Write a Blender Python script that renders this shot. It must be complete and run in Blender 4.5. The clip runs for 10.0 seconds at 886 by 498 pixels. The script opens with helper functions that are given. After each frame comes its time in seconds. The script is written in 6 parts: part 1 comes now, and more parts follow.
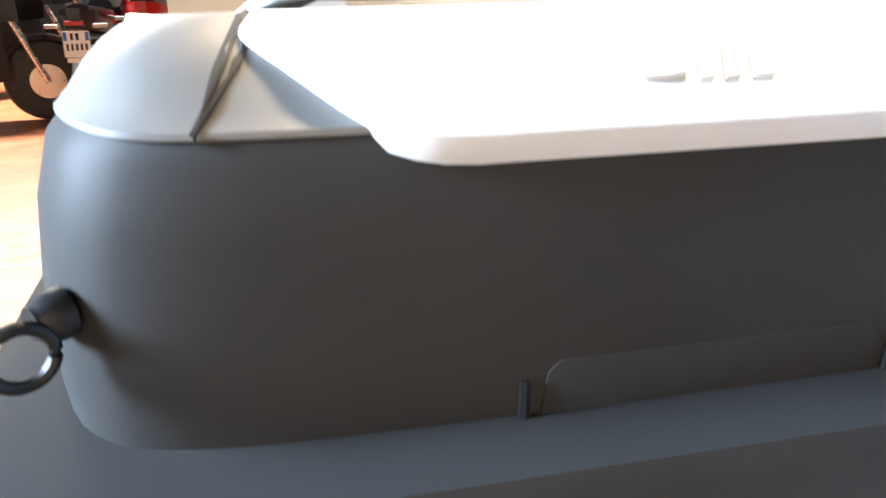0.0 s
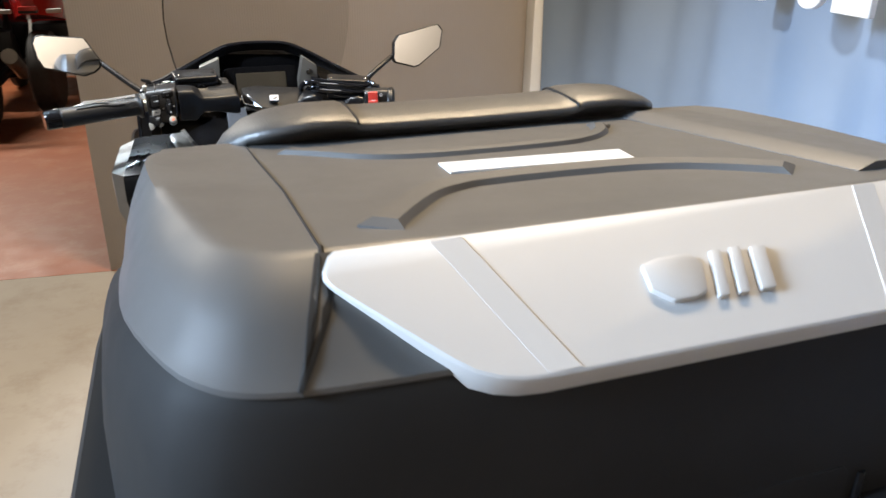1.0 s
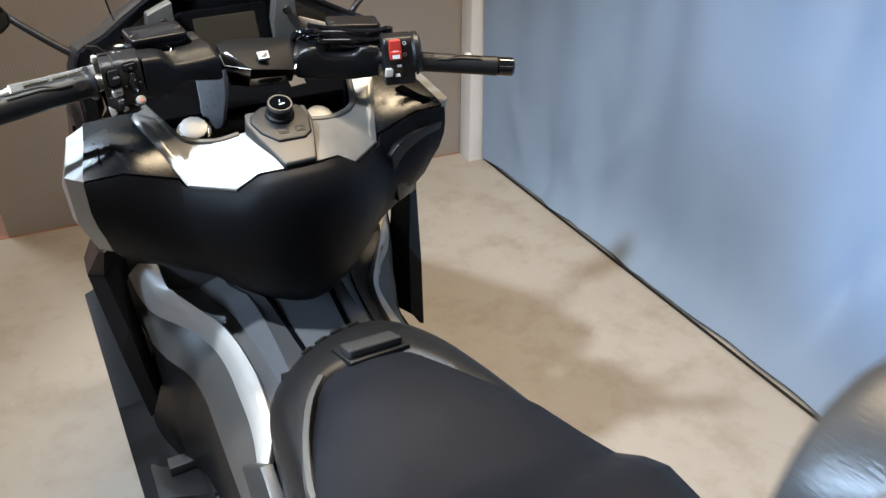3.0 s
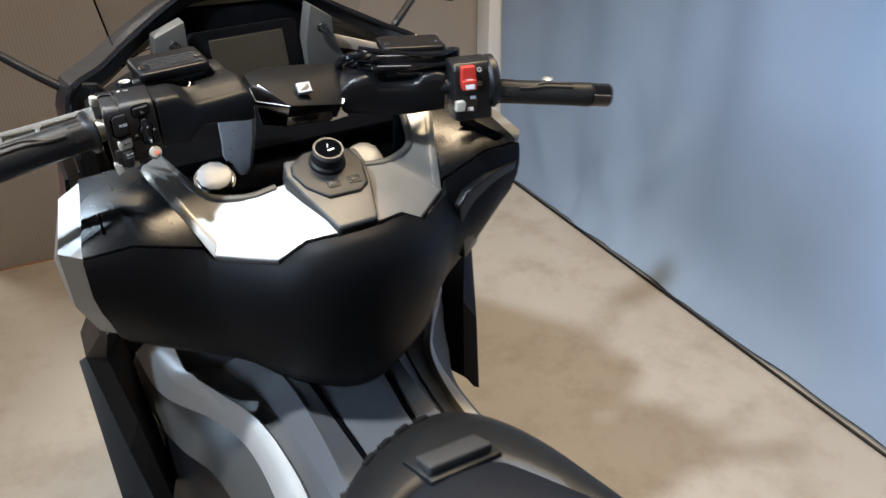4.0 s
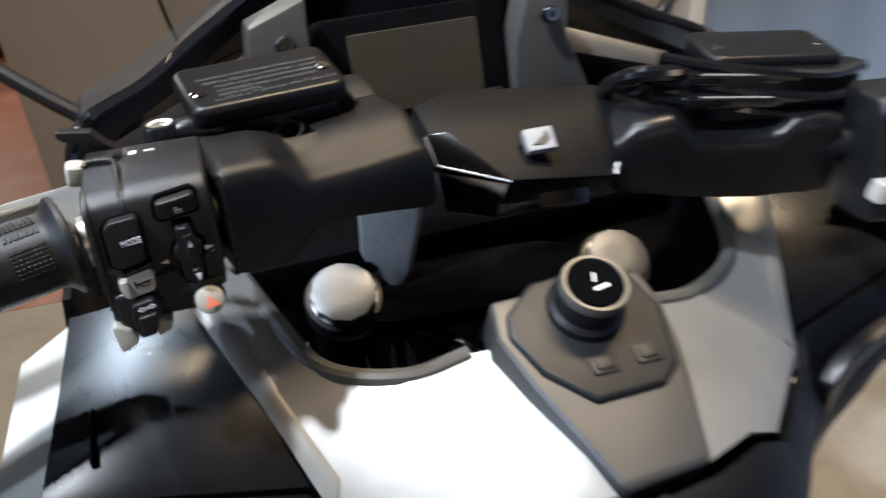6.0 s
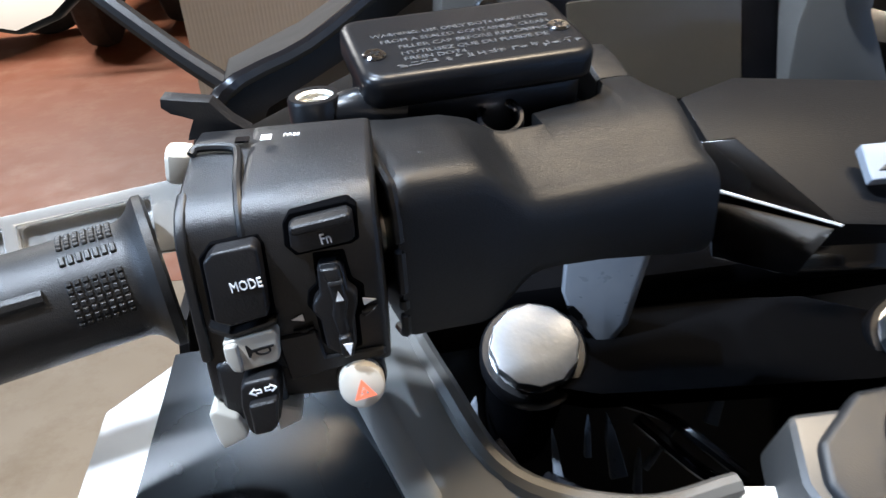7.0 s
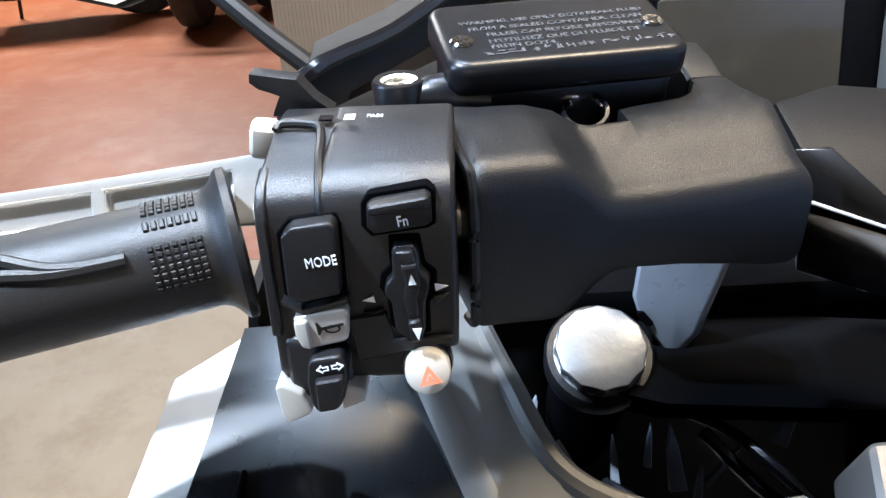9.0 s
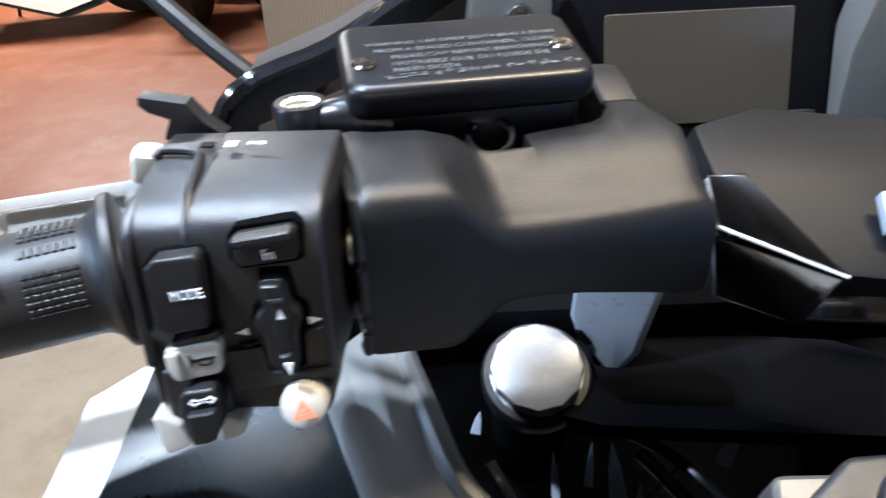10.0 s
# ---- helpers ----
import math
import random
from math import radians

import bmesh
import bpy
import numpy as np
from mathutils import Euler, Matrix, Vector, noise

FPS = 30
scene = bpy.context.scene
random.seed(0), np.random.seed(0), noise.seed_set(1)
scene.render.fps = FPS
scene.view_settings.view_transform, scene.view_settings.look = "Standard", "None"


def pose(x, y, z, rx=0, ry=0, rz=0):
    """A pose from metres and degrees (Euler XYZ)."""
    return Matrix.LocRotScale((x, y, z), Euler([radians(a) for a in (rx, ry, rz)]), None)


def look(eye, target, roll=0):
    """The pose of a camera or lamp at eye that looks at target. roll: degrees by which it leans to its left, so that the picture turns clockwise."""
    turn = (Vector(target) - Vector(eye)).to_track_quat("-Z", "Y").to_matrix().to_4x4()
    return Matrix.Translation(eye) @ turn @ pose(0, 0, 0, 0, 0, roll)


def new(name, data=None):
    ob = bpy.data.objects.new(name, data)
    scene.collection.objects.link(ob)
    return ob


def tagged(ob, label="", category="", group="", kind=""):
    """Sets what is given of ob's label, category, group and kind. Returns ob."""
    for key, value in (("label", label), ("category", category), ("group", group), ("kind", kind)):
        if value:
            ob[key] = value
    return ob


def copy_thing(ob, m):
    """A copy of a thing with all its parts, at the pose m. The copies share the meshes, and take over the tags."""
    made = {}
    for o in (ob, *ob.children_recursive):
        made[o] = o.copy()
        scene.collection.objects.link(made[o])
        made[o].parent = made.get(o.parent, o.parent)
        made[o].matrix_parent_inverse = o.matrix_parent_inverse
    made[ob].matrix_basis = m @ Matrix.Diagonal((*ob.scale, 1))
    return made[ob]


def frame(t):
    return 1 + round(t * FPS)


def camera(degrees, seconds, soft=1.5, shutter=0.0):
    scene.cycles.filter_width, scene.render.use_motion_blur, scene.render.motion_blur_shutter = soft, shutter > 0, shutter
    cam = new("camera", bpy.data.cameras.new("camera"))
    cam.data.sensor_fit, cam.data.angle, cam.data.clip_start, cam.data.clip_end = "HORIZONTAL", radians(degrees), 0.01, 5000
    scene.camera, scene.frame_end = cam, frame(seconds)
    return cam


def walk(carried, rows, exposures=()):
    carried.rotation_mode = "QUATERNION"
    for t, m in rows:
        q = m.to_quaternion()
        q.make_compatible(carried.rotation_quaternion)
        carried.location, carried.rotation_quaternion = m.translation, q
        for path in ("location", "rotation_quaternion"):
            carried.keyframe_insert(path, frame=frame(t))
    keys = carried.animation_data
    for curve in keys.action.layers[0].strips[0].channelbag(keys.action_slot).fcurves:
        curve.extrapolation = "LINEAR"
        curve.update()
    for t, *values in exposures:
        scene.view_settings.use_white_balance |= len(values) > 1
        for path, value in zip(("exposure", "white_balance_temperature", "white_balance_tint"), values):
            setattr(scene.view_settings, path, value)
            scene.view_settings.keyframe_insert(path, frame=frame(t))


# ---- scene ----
# the camera and its way
cam = camera(59.1, 10.0, soft=1.4, shutter=0.45)
PATH = [
    (0, (0.044, -0.140, 1.476), (0.246, 1.688, 0.691), -0.2),
    (0.2, (0.037, -0.142, 1.497), (0.278, 1.674, 0.694), -0.1),
    (0.5, (0.024, -0.143, 1.53), (0.339, 1.651, 0.705), 0.3),
    (1, (-0.008, -0.128, 1.562), (0.425, 1.642, 0.738), 0.8),
    (1.5, (-0.058, -0.092, 1.582), (0.49, 1.641, 0.748), 0.7),
    (1.8, (-0.101, -0.052, 1.601), (0.502, 1.588, 0.628), 0.7),
    (2, (-0.129, -0.006, 1.612), (0.49, 1.587, 0.574), 0.4),
    (2.2, (-0.157, 0.053, 1.613), (0.470, 1.633, 0.560), 0.2),
    (2.5, (-0.181, 0.149, 1.604), (0.461, 1.715, 0.538), 0.1),
    (3.8, (-0.2, 0.504, 1.549), (0.5, 2.037, 0.471), -0.4),
    (4, (-0.208, 0.575, 1.538), (0.495, 2.105, 0.459), -0.5),
    (4.5, (-0.196, 0.708, 1.51), (0.504, 2.24, 0.432), -0.7),
    (5, (-0.17, 0.852, 1.473), (0.525, 2.388, 0.398), -0.7),
    (5.5, (-0.128, 0.995, 1.43), (0.506, 2.555, 0.351), -1.4),
    (6, (-0.134, 1.113, 1.373), (0.281, 2.747, 0.297), -2.8),
    (6.2, (-0.147, 1.155, 1.354), (0.178, 2.81, 0.279), -2.6),
    (7.3, (-0.146, 1.265, 1.309), (-0.14, 2.96, 0.249), -3.8),
    (7.5, (-0.149, 1.262, 1.31), (-0.148, 2.953, 0.24), -3.1),
    (8, (-0.149, 1.26, 1.308), (-0.203, 2.951, 0.243), -3.0),
    (8.5, (-0.149, 1.26, 1.307), (-0.245, 2.949, 0.24), -3.0),
    (9, (-0.149, 1.258, 1.309), (-0.268, 2.95, 0.248), -2.9),
    (9.5, (-0.148, 1.261, 1.309), (-0.28, 2.951, 0.248), -2.6),
    (10, (-0.115, 1.268, 1.313), (-0.237, 2.959, 0.252), -2.4),
]
EXPOSURES = [(0, 2.65, 6600, 10), (0.5, 1.4, 6450, 9), (1.0, 0.75, 6500, 10), (1.5, 0.48, 6500, 10), (2.0, 0.36, 6500, 9), (2.5, 0.45, 6250, 9), (4.5, 0.3, 6400, 10), (6.0, 0.25, 6400, 11), (7.3, 1.05, 5750, 10), (10, 1.32, 5750, 10)]
walk(cam, [(t, look(eye, target, roll)) for t, eye, target, roll in PATH], EXPOSURES)

# world and light
world = bpy.data.worlds.new("world")
scene.world = world
world.use_nodes = True
wn = world.node_tree.nodes
wn["Background"].inputs[0].default_value = (0.95, 0.92, 0.88, 1)
wn["Background"].inputs[1].default_value = 0.03


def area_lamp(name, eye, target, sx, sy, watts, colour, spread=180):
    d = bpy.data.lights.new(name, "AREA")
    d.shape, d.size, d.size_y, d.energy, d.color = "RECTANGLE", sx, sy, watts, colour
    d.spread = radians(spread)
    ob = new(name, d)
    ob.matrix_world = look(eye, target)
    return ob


def spot_lamp(name, eye, target, cone, blend, radius, watts, colour):
    d = bpy.data.lights.new(name, "SPOT")
    d.spot_size, d.spot_blend, d.shadow_soft_size, d.energy, d.color = radians(cone), blend, radius, watts, colour
    ob = new(name, d)
    ob.matrix_world = look(eye, target)
    return ob


# two cool spot lamps over the scooter, a warm strip light and two added fills, daylight from the gate in the west
spot_lamp("ceiling_spot", (-0.50, 2.15, 3.2), (-0.10, 1.44, 1.06), 26, 0.75, 0.02, 125, (0.70, 0.85, 1.0))
spot_lamp("ceiling_spot", (-1.08, 1.22, 3.2), (0.70, 1.80, 0.05), 57, 0.75, 0.07, 400, (0.84, 0.91, 0.98))
area_lamp("strip_fill_light", (0.75, 1.9, 3.75), (0.6, 1.2, 0.0), 1.3, 0.3, 62, (1.0, 0.77, 0.50), 140)
# added fill at the south wall, brightens the mirrors and the case's back
area_lamp("strip_fill_light", (0.0, -5.3, 3.6), (0.0, -6.0, 1.5), 2.6, 0.3, 125, (1.0, 0.86, 0.72))
# added fill over the red floor beyond the partition
area_lamp("strip_fill_light", (-3.2, 6.8, 3.7), (-3.2, 6.8, 0.0), 2.4, 0.3, 190, (1.0, 0.93, 0.82))
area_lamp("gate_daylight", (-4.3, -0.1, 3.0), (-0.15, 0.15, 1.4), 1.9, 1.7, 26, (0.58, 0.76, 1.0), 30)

# materials


def nodes_of(name):
    m = bpy.data.materials.new(name)
    m.use_nodes = True
    nt = m.node_tree
    return m, nt, nt.nodes["Principled BSDF"]


def mottled(name, base, other, rough=0.5, metal=0.0, scale=6.0, amount=0.5, bump=0.0, bump_scale=900.0, spread=0.08, coat=0.0, spec=0.5):
    """A surface whose colour drifts between two tones, with fine grain in relief and a patchy gloss."""
    m, nt, b = nodes_of(name)
    tc = nt.nodes.new("ShaderNodeTexCoord")
    n1 = nt.nodes.new("ShaderNodeTexNoise")
    n1.inputs["Scale"].default_value, n1.inputs["Detail"].default_value = scale, 6
    nt.links.new(tc.outputs["Object"], n1.inputs["Vector"])
    ramp = nt.nodes.new("ShaderNodeValToRGB")
    ramp.color_ramp.elements[0].position, ramp.color_ramp.elements[1].position = 0.5 - amount / 2, 0.5 + amount / 2
    ramp.color_ramp.elements[0].color, ramp.color_ramp.elements[1].color = (*base, 1), (*other, 1)
    nt.links.new(n1.outputs["Fac"], ramp.inputs["Fac"])
    nt.links.new(ramp.outputs["Color"], b.inputs["Base Color"])
    n2 = nt.nodes.new("ShaderNodeTexNoise")
    n2.inputs["Scale"].default_value, n2.inputs["Detail"].default_value = scale * 5, 4
    nt.links.new(tc.outputs["Object"], n2.inputs["Vector"])
    mr = nt.nodes.new("ShaderNodeMapRange")
    mr.inputs["To Min"].default_value, mr.inputs["To Max"].default_value = max(0.02, rough - spread), min(1, rough + spread)
    nt.links.new(n2.outputs["Fac"], mr.inputs["Value"])
    nt.links.new(mr.outputs["Result"], b.inputs["Roughness"])
    b.inputs["Metallic"].default_value = metal
    b.inputs["Coat Weight"].default_value = coat
    b.inputs["Coat Roughness"].default_value = 0.08
    b.inputs["Specular IOR Level"].default_value = spec
    if bump:
        n3 = nt.nodes.new("ShaderNodeTexNoise")
        n3.inputs["Scale"].default_value, n3.inputs["Detail"].default_value = bump_scale, 3
        nt.links.new(tc.outputs["Object"], n3.inputs["Vector"])
        bp = nt.nodes.new("ShaderNodeBump")
        bp.inputs["Strength"].default_value, bp.inputs["Distance"].default_value = bump, 0.0006
        nt.links.new(n3.outputs["Fac"], bp.inputs["Height"])
        nt.links.new(bp.outputs["Normal"], b.inputs["Normal"])
    return m


# near-zero black without gloss: some black parts, and shade put into hollows and gaps
UNLIT = mottled("unlit_black", (0.0016, 0.0017, 0.002), (0.0026, 0.0027, 0.0032), 0.9, spec=0.0)
BLACK = mottled("black_plastic", (0.004, 0.004, 0.0046), (0.0065, 0.0065, 0.0075), 0.42, bump=0.25, bump_scale=1400, spec=0.28)
SWITCH = mottled("switch_plastic", (0.005, 0.0052, 0.006), (0.008, 0.0083, 0.0094), 0.36, scale=25, bump=0.25, bump_scale=2500, spec=0.34)
SATIN = mottled("satin_black_panel", (0.0035, 0.0037, 0.0045), (0.0055, 0.0058, 0.007), 0.32, bump=0.1, bump_scale=1500, spec=0.26)
GLOSS = mottled("gloss_black", (0.004, 0.004, 0.005), (0.007, 0.007, 0.008), 0.08, spread=0.04, coat=0.3)
GREYP = mottled("grey_painted_plastic", (0.028, 0.0275, 0.027), (0.037, 0.0365, 0.0355), 0.42, metal=0.15, bump=0.1, bump_scale=2500)
SILVER = mottled("silver_paint", (0.25, 0.245, 0.233), (0.29, 0.284, 0.271), 0.36, metal=0.6, bump=0.08, bump_scale=3000, scale=20)
# brighter copy of the silver paint, the swoosh's light put into its colour
SILVER_LIT = mottled("silver_paint_lit", (0.42, 0.405, 0.38), (0.48, 0.464, 0.437), 0.42, metal=0.3, bump=0.08, bump_scale=3000, scale=20)
ALU = mottled("bare_aluminium", (0.74, 0.74, 0.73), (0.85, 0.85, 0.84), 0.26, metal=0.8, bump=0.1, bump_scale=300)
LEVER = mottled("polished_lever_alloy", (0.70, 0.69, 0.66), (0.80, 0.79, 0.76), 0.19, metal=0.78, scale=40, spread=0.05, bump=0.06, bump_scale=500)
BRACKET = mottled("bracket_paint", (0.080, 0.078, 0.073), (0.100, 0.097, 0.091), 0.40, metal=0.45, bump=0.1, bump_scale=2500)
STEEL = mottled("zinc_steel", (0.5, 0.47, 0.4), (0.6, 0.57, 0.5), 0.3, metal=1.0)
CASE = mottled("case_plastic", (0.0175, 0.0171, 0.0166), (0.0235, 0.0229, 0.0223), 0.6, bump=0.1, bump_scale=2500, scale=9, spec=0.12)
CASELID = mottled("case_lid_paint", (0.086, 0.085, 0.0835), (0.106, 0.105, 0.103), 0.47, metal=0.3, bump=0.1, bump_scale=2600, scale=9)
PLATE = mottled("pearl_plate", (0.44, 0.437, 0.43), (0.49, 0.486, 0.478), 0.5, metal=0.1, bump=0.08, bump_scale=2600)
PAD = mottled("pad_leatherette", (0.046, 0.045, 0.043), (0.060, 0.058, 0.055), 0.40, bump=0.7, bump_scale=700, spec=0.7)
SEAT = mottled("seat_vinyl", (0.005, 0.0058, 0.0082), (0.0085, 0.0095, 0.013), 0.45, bump=0.6, bump_scale=800, spec=0.22)
RUBBER = mottled("rubber", (0.0055, 0.0057, 0.0062), (0.009, 0.0092, 0.010), 0.42, bump=0.25, bump_scale=2200, scale=30, spec=0.3)
IVORY = mottled("ivory_button", (0.31, 0.29, 0.25), (0.37, 0.345, 0.30), 0.4, scale=60)
RED = mottled("red_switch", (0.36, 0.022, 0.016), (0.44, 0.03, 0.02), 0.35, scale=60)
WHITE = mottled("white_print", (0.8, 0.8, 0.8), (0.7, 0.7, 0.7), 0.5, scale=90)
ORANGE = mottled("orange_print", (0.8, 0.16, 0.08), (0.75, 0.14, 0.07), 0.5, scale=90)
PRINT = mottled("worn_grey_print", (0.024, 0.025, 0.027), (0.072, 0.074, 0.077), 0.5, scale=420)
CAPALU = mottled("cast_aluminium", (0.36, 0.375, 0.40), (0.56, 0.575, 0.60), 0.22, metal=0.9, bump=0.2, bump_scale=300)
CAPBRUSH = mottled("brushed_aluminium", (0.044, 0.048, 0.054), (0.085, 0.090, 0.098), 0.36, metal=0.45, bump=0.15, bump_scale=300)
RISER = mottled("light_grey_riser_paint", (0.17, 0.195, 0.235), (0.24, 0.265, 0.305), 0.3, metal=0.3, scale=30)
COVER = mottled("cover_plastic", (0.0045, 0.0046, 0.005), (0.007, 0.0071, 0.0076), 0.38, scale=25, bump=0.3, bump_scale=2200, spec=0.24)
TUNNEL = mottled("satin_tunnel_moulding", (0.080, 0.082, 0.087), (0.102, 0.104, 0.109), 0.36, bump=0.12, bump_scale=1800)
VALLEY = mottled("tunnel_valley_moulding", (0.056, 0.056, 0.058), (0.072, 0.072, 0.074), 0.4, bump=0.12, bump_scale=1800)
DGREY = mottled("dark_grey_moulding", (0.011, 0.0115, 0.013), (0.016, 0.0165, 0.018), 0.5, bump=0.15, bump_scale=1800)
THREAD = mottled("cut_steel_thread", (0.70, 0.68, 0.62), (0.80, 0.78, 0.72), 0.3, metal=0.3, scale=60)
BOXMAT = mottled("fine_grained_black", (0.0028, 0.0029, 0.0034), (0.0044, 0.0046, 0.0054), 0.48, bump=0.25, bump_scale=1500, spec=0.11)
KNEE = mottled("satin_knee_panel", (0.003, 0.0033, 0.0042), (0.0045, 0.005, 0.006), 0.27, spread=0.05, bump=0.06, bump_scale=1500, spec=0.4)
CHROME = mottled("dark_chrome", (0.32, 0.32, 0.33), (0.38, 0.38, 0.39), 0.12, metal=1.0, spread=0.03)
STICKER = mottled("white_sticker", (0.72, 0.72, 0.72), (0.8, 0.8, 0.8), 0.45, scale=30)
SCREEN = mottled("display_glass", (0.024, 0.021, 0.016), (0.027, 0.024, 0.019), 0.10, spread=0.03)
MIRROR = mottled("mirror_glass", (0.9, 0.9, 0.9), (0.92, 0.92, 0.92), 0.02, metal=1.0, spread=0.01)
WALLP = mottled("grey_wall_panel", (0.295, 0.264, 0.242), (0.350, 0.317, 0.294), 0.22, scale=1.2, spread=0.06)
CURTAIN = mottled("blue_curtain", (0.188, 0.258, 0.375), (0.238, 0.314, 0.435), 0.7, scale=2.0, bump=0.3, bump_scale=500)
POST = mottled("white_painted_post", (0.72, 0.72, 0.72), (0.8, 0.8, 0.79), 0.5, scale=3)
TYRE = mottled("tyre_rubber", (0.015, 0.015, 0.015), (0.03, 0.03, 0.03), 0.7, scale=30)
HALL = mottled("hall_plaster", (0.58, 0.56, 0.52), (0.64, 0.62, 0.58), 0.8, scale=1.0)
SHED = mottled("dark_hall_sheeting", (0.10, 0.095, 0.085), (0.13, 0.124, 0.112), 0.8, scale=1.0)
REDPAINT = mottled("red_fairing_paint", (0.35, 0.01, 0.01), (0.42, 0.015, 0.012), 0.2, coat=0.5)
NAVY = mottled("dark_fairing_paint", (0.01, 0.012, 0.02), (0.016, 0.018, 0.026), 0.2, coat=0.5)


def floor_material(name, base, other, stain, rough, spread):
    m = mottled(name, base, other, rough, scale=1.6, spread=spread, bump=0.25, bump_scale=120)
    nt = m.node_tree
    b = nt.nodes["Principled BSDF"]
    tc = nt.nodes.new("ShaderNodeTexCoord")
    n = nt.nodes.new("ShaderNodeTexNoise")
    n.inputs["Scale"].default_value, n.inputs["Detail"].default_value, n.inputs["Roughness"].default_value = 5.0, 12, 0.72
    nt.links.new(tc.outputs["Object"], n.inputs["Vector"])
    r = nt.nodes.new("ShaderNodeValToRGB")
    r.color_ramp.elements[0].position, r.color_ramp.elements[1].position = 0.48, 0.74
    nt.links.new(n.outputs["Fac"], r.inputs["Fac"])
    mix = nt.nodes.new("ShaderNodeMix")
    mix.data_type = "RGBA"
    old = b.inputs["Base Color"].links[0].from_socket
    nt.links.new(r.outputs["Color"], mix.inputs["Factor"])
    nt.links.new(old, mix.inputs[6])
    mix.inputs[7].default_value = (*stain, 1)
    nt.links.new(mix.outputs[2], b.inputs["Base Color"])
    return m


CONCRETE = floor_material("concrete", (0.30, 0.275, 0.245), (0.37, 0.345, 0.31), (0.25, 0.215, 0.175), 0.6, 0.15)
REDFLOOR = floor_material("red_painted_floor", (0.25, 0.070, 0.024), (0.31, 0.095, 0.035), (0.34, 0.15, 0.080), 0.5, 0.15)


def glass_material(name, tint):
    m, nt, b = nodes_of(name)
    b.inputs["Base Color"].default_value = (*tint, 1)
    b.inputs["Transmission Weight"].default_value = 1.0
    b.inputs["Roughness"].default_value = 0.03
    b.inputs["IOR"].default_value = 1.1
    return m


CLEAR = glass_material("tinted_screen", (0.86, 0.86, 0.86))


def ribbed(m, scale, strength):
    """Fine upright flutes in relief, as in twin-wall sheet."""
    nt = m.node_tree
    tc = nt.nodes.new("ShaderNodeTexCoord")
    w = nt.nodes.new("ShaderNodeTexWave")
    w.inputs["Scale"].default_value = scale
    nt.links.new(tc.outputs["Object"], w.inputs["Vector"])
    bp = nt.nodes.new("ShaderNodeBump")
    bp.inputs["Strength"].default_value, bp.inputs["Distance"].default_value = strength, 0.001
    nt.links.new(w.outputs["Fac"], bp.inputs["Height"])
    nt.links.new(bp.outputs["Normal"], nt.nodes["Principled BSDF"].inputs["Normal"])


ribbed(WALLP, 30.0, 0.35)


# shape helpers: all give a bmesh in the place's metres


def part(name, bm, mat, parent=None, label="", smooth=35):
    me = bpy.data.meshes.new(name)
    bm.normal_update()
    bm.to_mesh(me)
    bm.free()
    me.materials.append(mat)
    if smooth:
        me.shade_smooth()
        me.set_sharp_from_angle(angle=radians(smooth))
    ob = new(name, me)
    if parent:
        ob.parent = parent
        ob.matrix_parent_inverse = (ROOTS[parent.name] if parent.name in ROOTS else Matrix()).inverted()
    if label:
        ob["label"] = label
    return ob


ROOTS = {}


def thing(name, m, label, category, group=""):
    e = new(name)
    e.matrix_world = m
    e.empty_display_size = 0.1
    ROOTS[e.name] = m.copy()
    return tagged(e, label, category, group)


def bevelled(bm, w, seg=2, angle=30):
    if w:
        es = [e for e in bm.edges if len(e.link_faces) == 2 and e.calc_face_angle(0) > radians(angle)]
        bmesh.ops.bevel(bm, geom=es, offset=w, segments=seg, profile=0.6, affect="EDGES", clamp_overlap=True)
    return bm


def moved(bm, m):
    bmesh.ops.transform(bm, matrix=m, verts=bm.verts)
    if m.determinant() < 0:
        bmesh.ops.reverse_faces(bm, faces=bm.faces)
    return bm


def mesh_of(verts, faces):
    bm = bmesh.new()
    vs = [bm.verts.new(v) for v in verts]
    for f in faces:
        bm.faces.new([vs[i] for i in f])
    bmesh.ops.recalc_face_normals(bm, faces=bm.faces)
    return bm


def block(sx, sy, sz, m=Matrix(), bevel=0.0, seg=2):
    bm = bmesh.new()
    bmesh.ops.create_cube(bm, size=1, matrix=Matrix.Diagonal((sx, sy, sz, 1)))
    return moved(bevelled(bm, bevel, seg), m)


def prism(outline, depth, m=Matrix(), bevel=0.0, seg=2, back=0.0):
    """An outline in x, y with its front at z = depth and its back at z = back."""
    n = len(outline)
    vs = [(x, y, back) for x, y in outline] + [(x, y, depth) for x, y in outline]
    fs = [tuple(range(n - 1, -1, -1)), tuple(range(n, 2 * n))] + [(i, (i + 1) % n, n + (i + 1) % n, n + i) for i in range(n)]
    return moved(bevelled(mesh_of(vs, fs), bevel, seg), m)


def loft(rings, caps=True, closed=True):
    """Rings of equal numbers of points, joined one to the next."""
    n = len(rings[0])
    vs = [p for r in rings for p in r]
    fs = []
    for k in range(len(rings) - 1):
        for i in range(n if closed else n - 1):
            j = (i + 1) % n
            fs.append((k * n + i, k * n + j, (k + 1) * n + j, (k + 1) * n + i))
    if caps and closed:
        fs += [tuple(range(n - 1, -1, -1)), tuple((len(rings) - 1) * n + i for i in range(n))]
    return mesh_of(vs, fs)


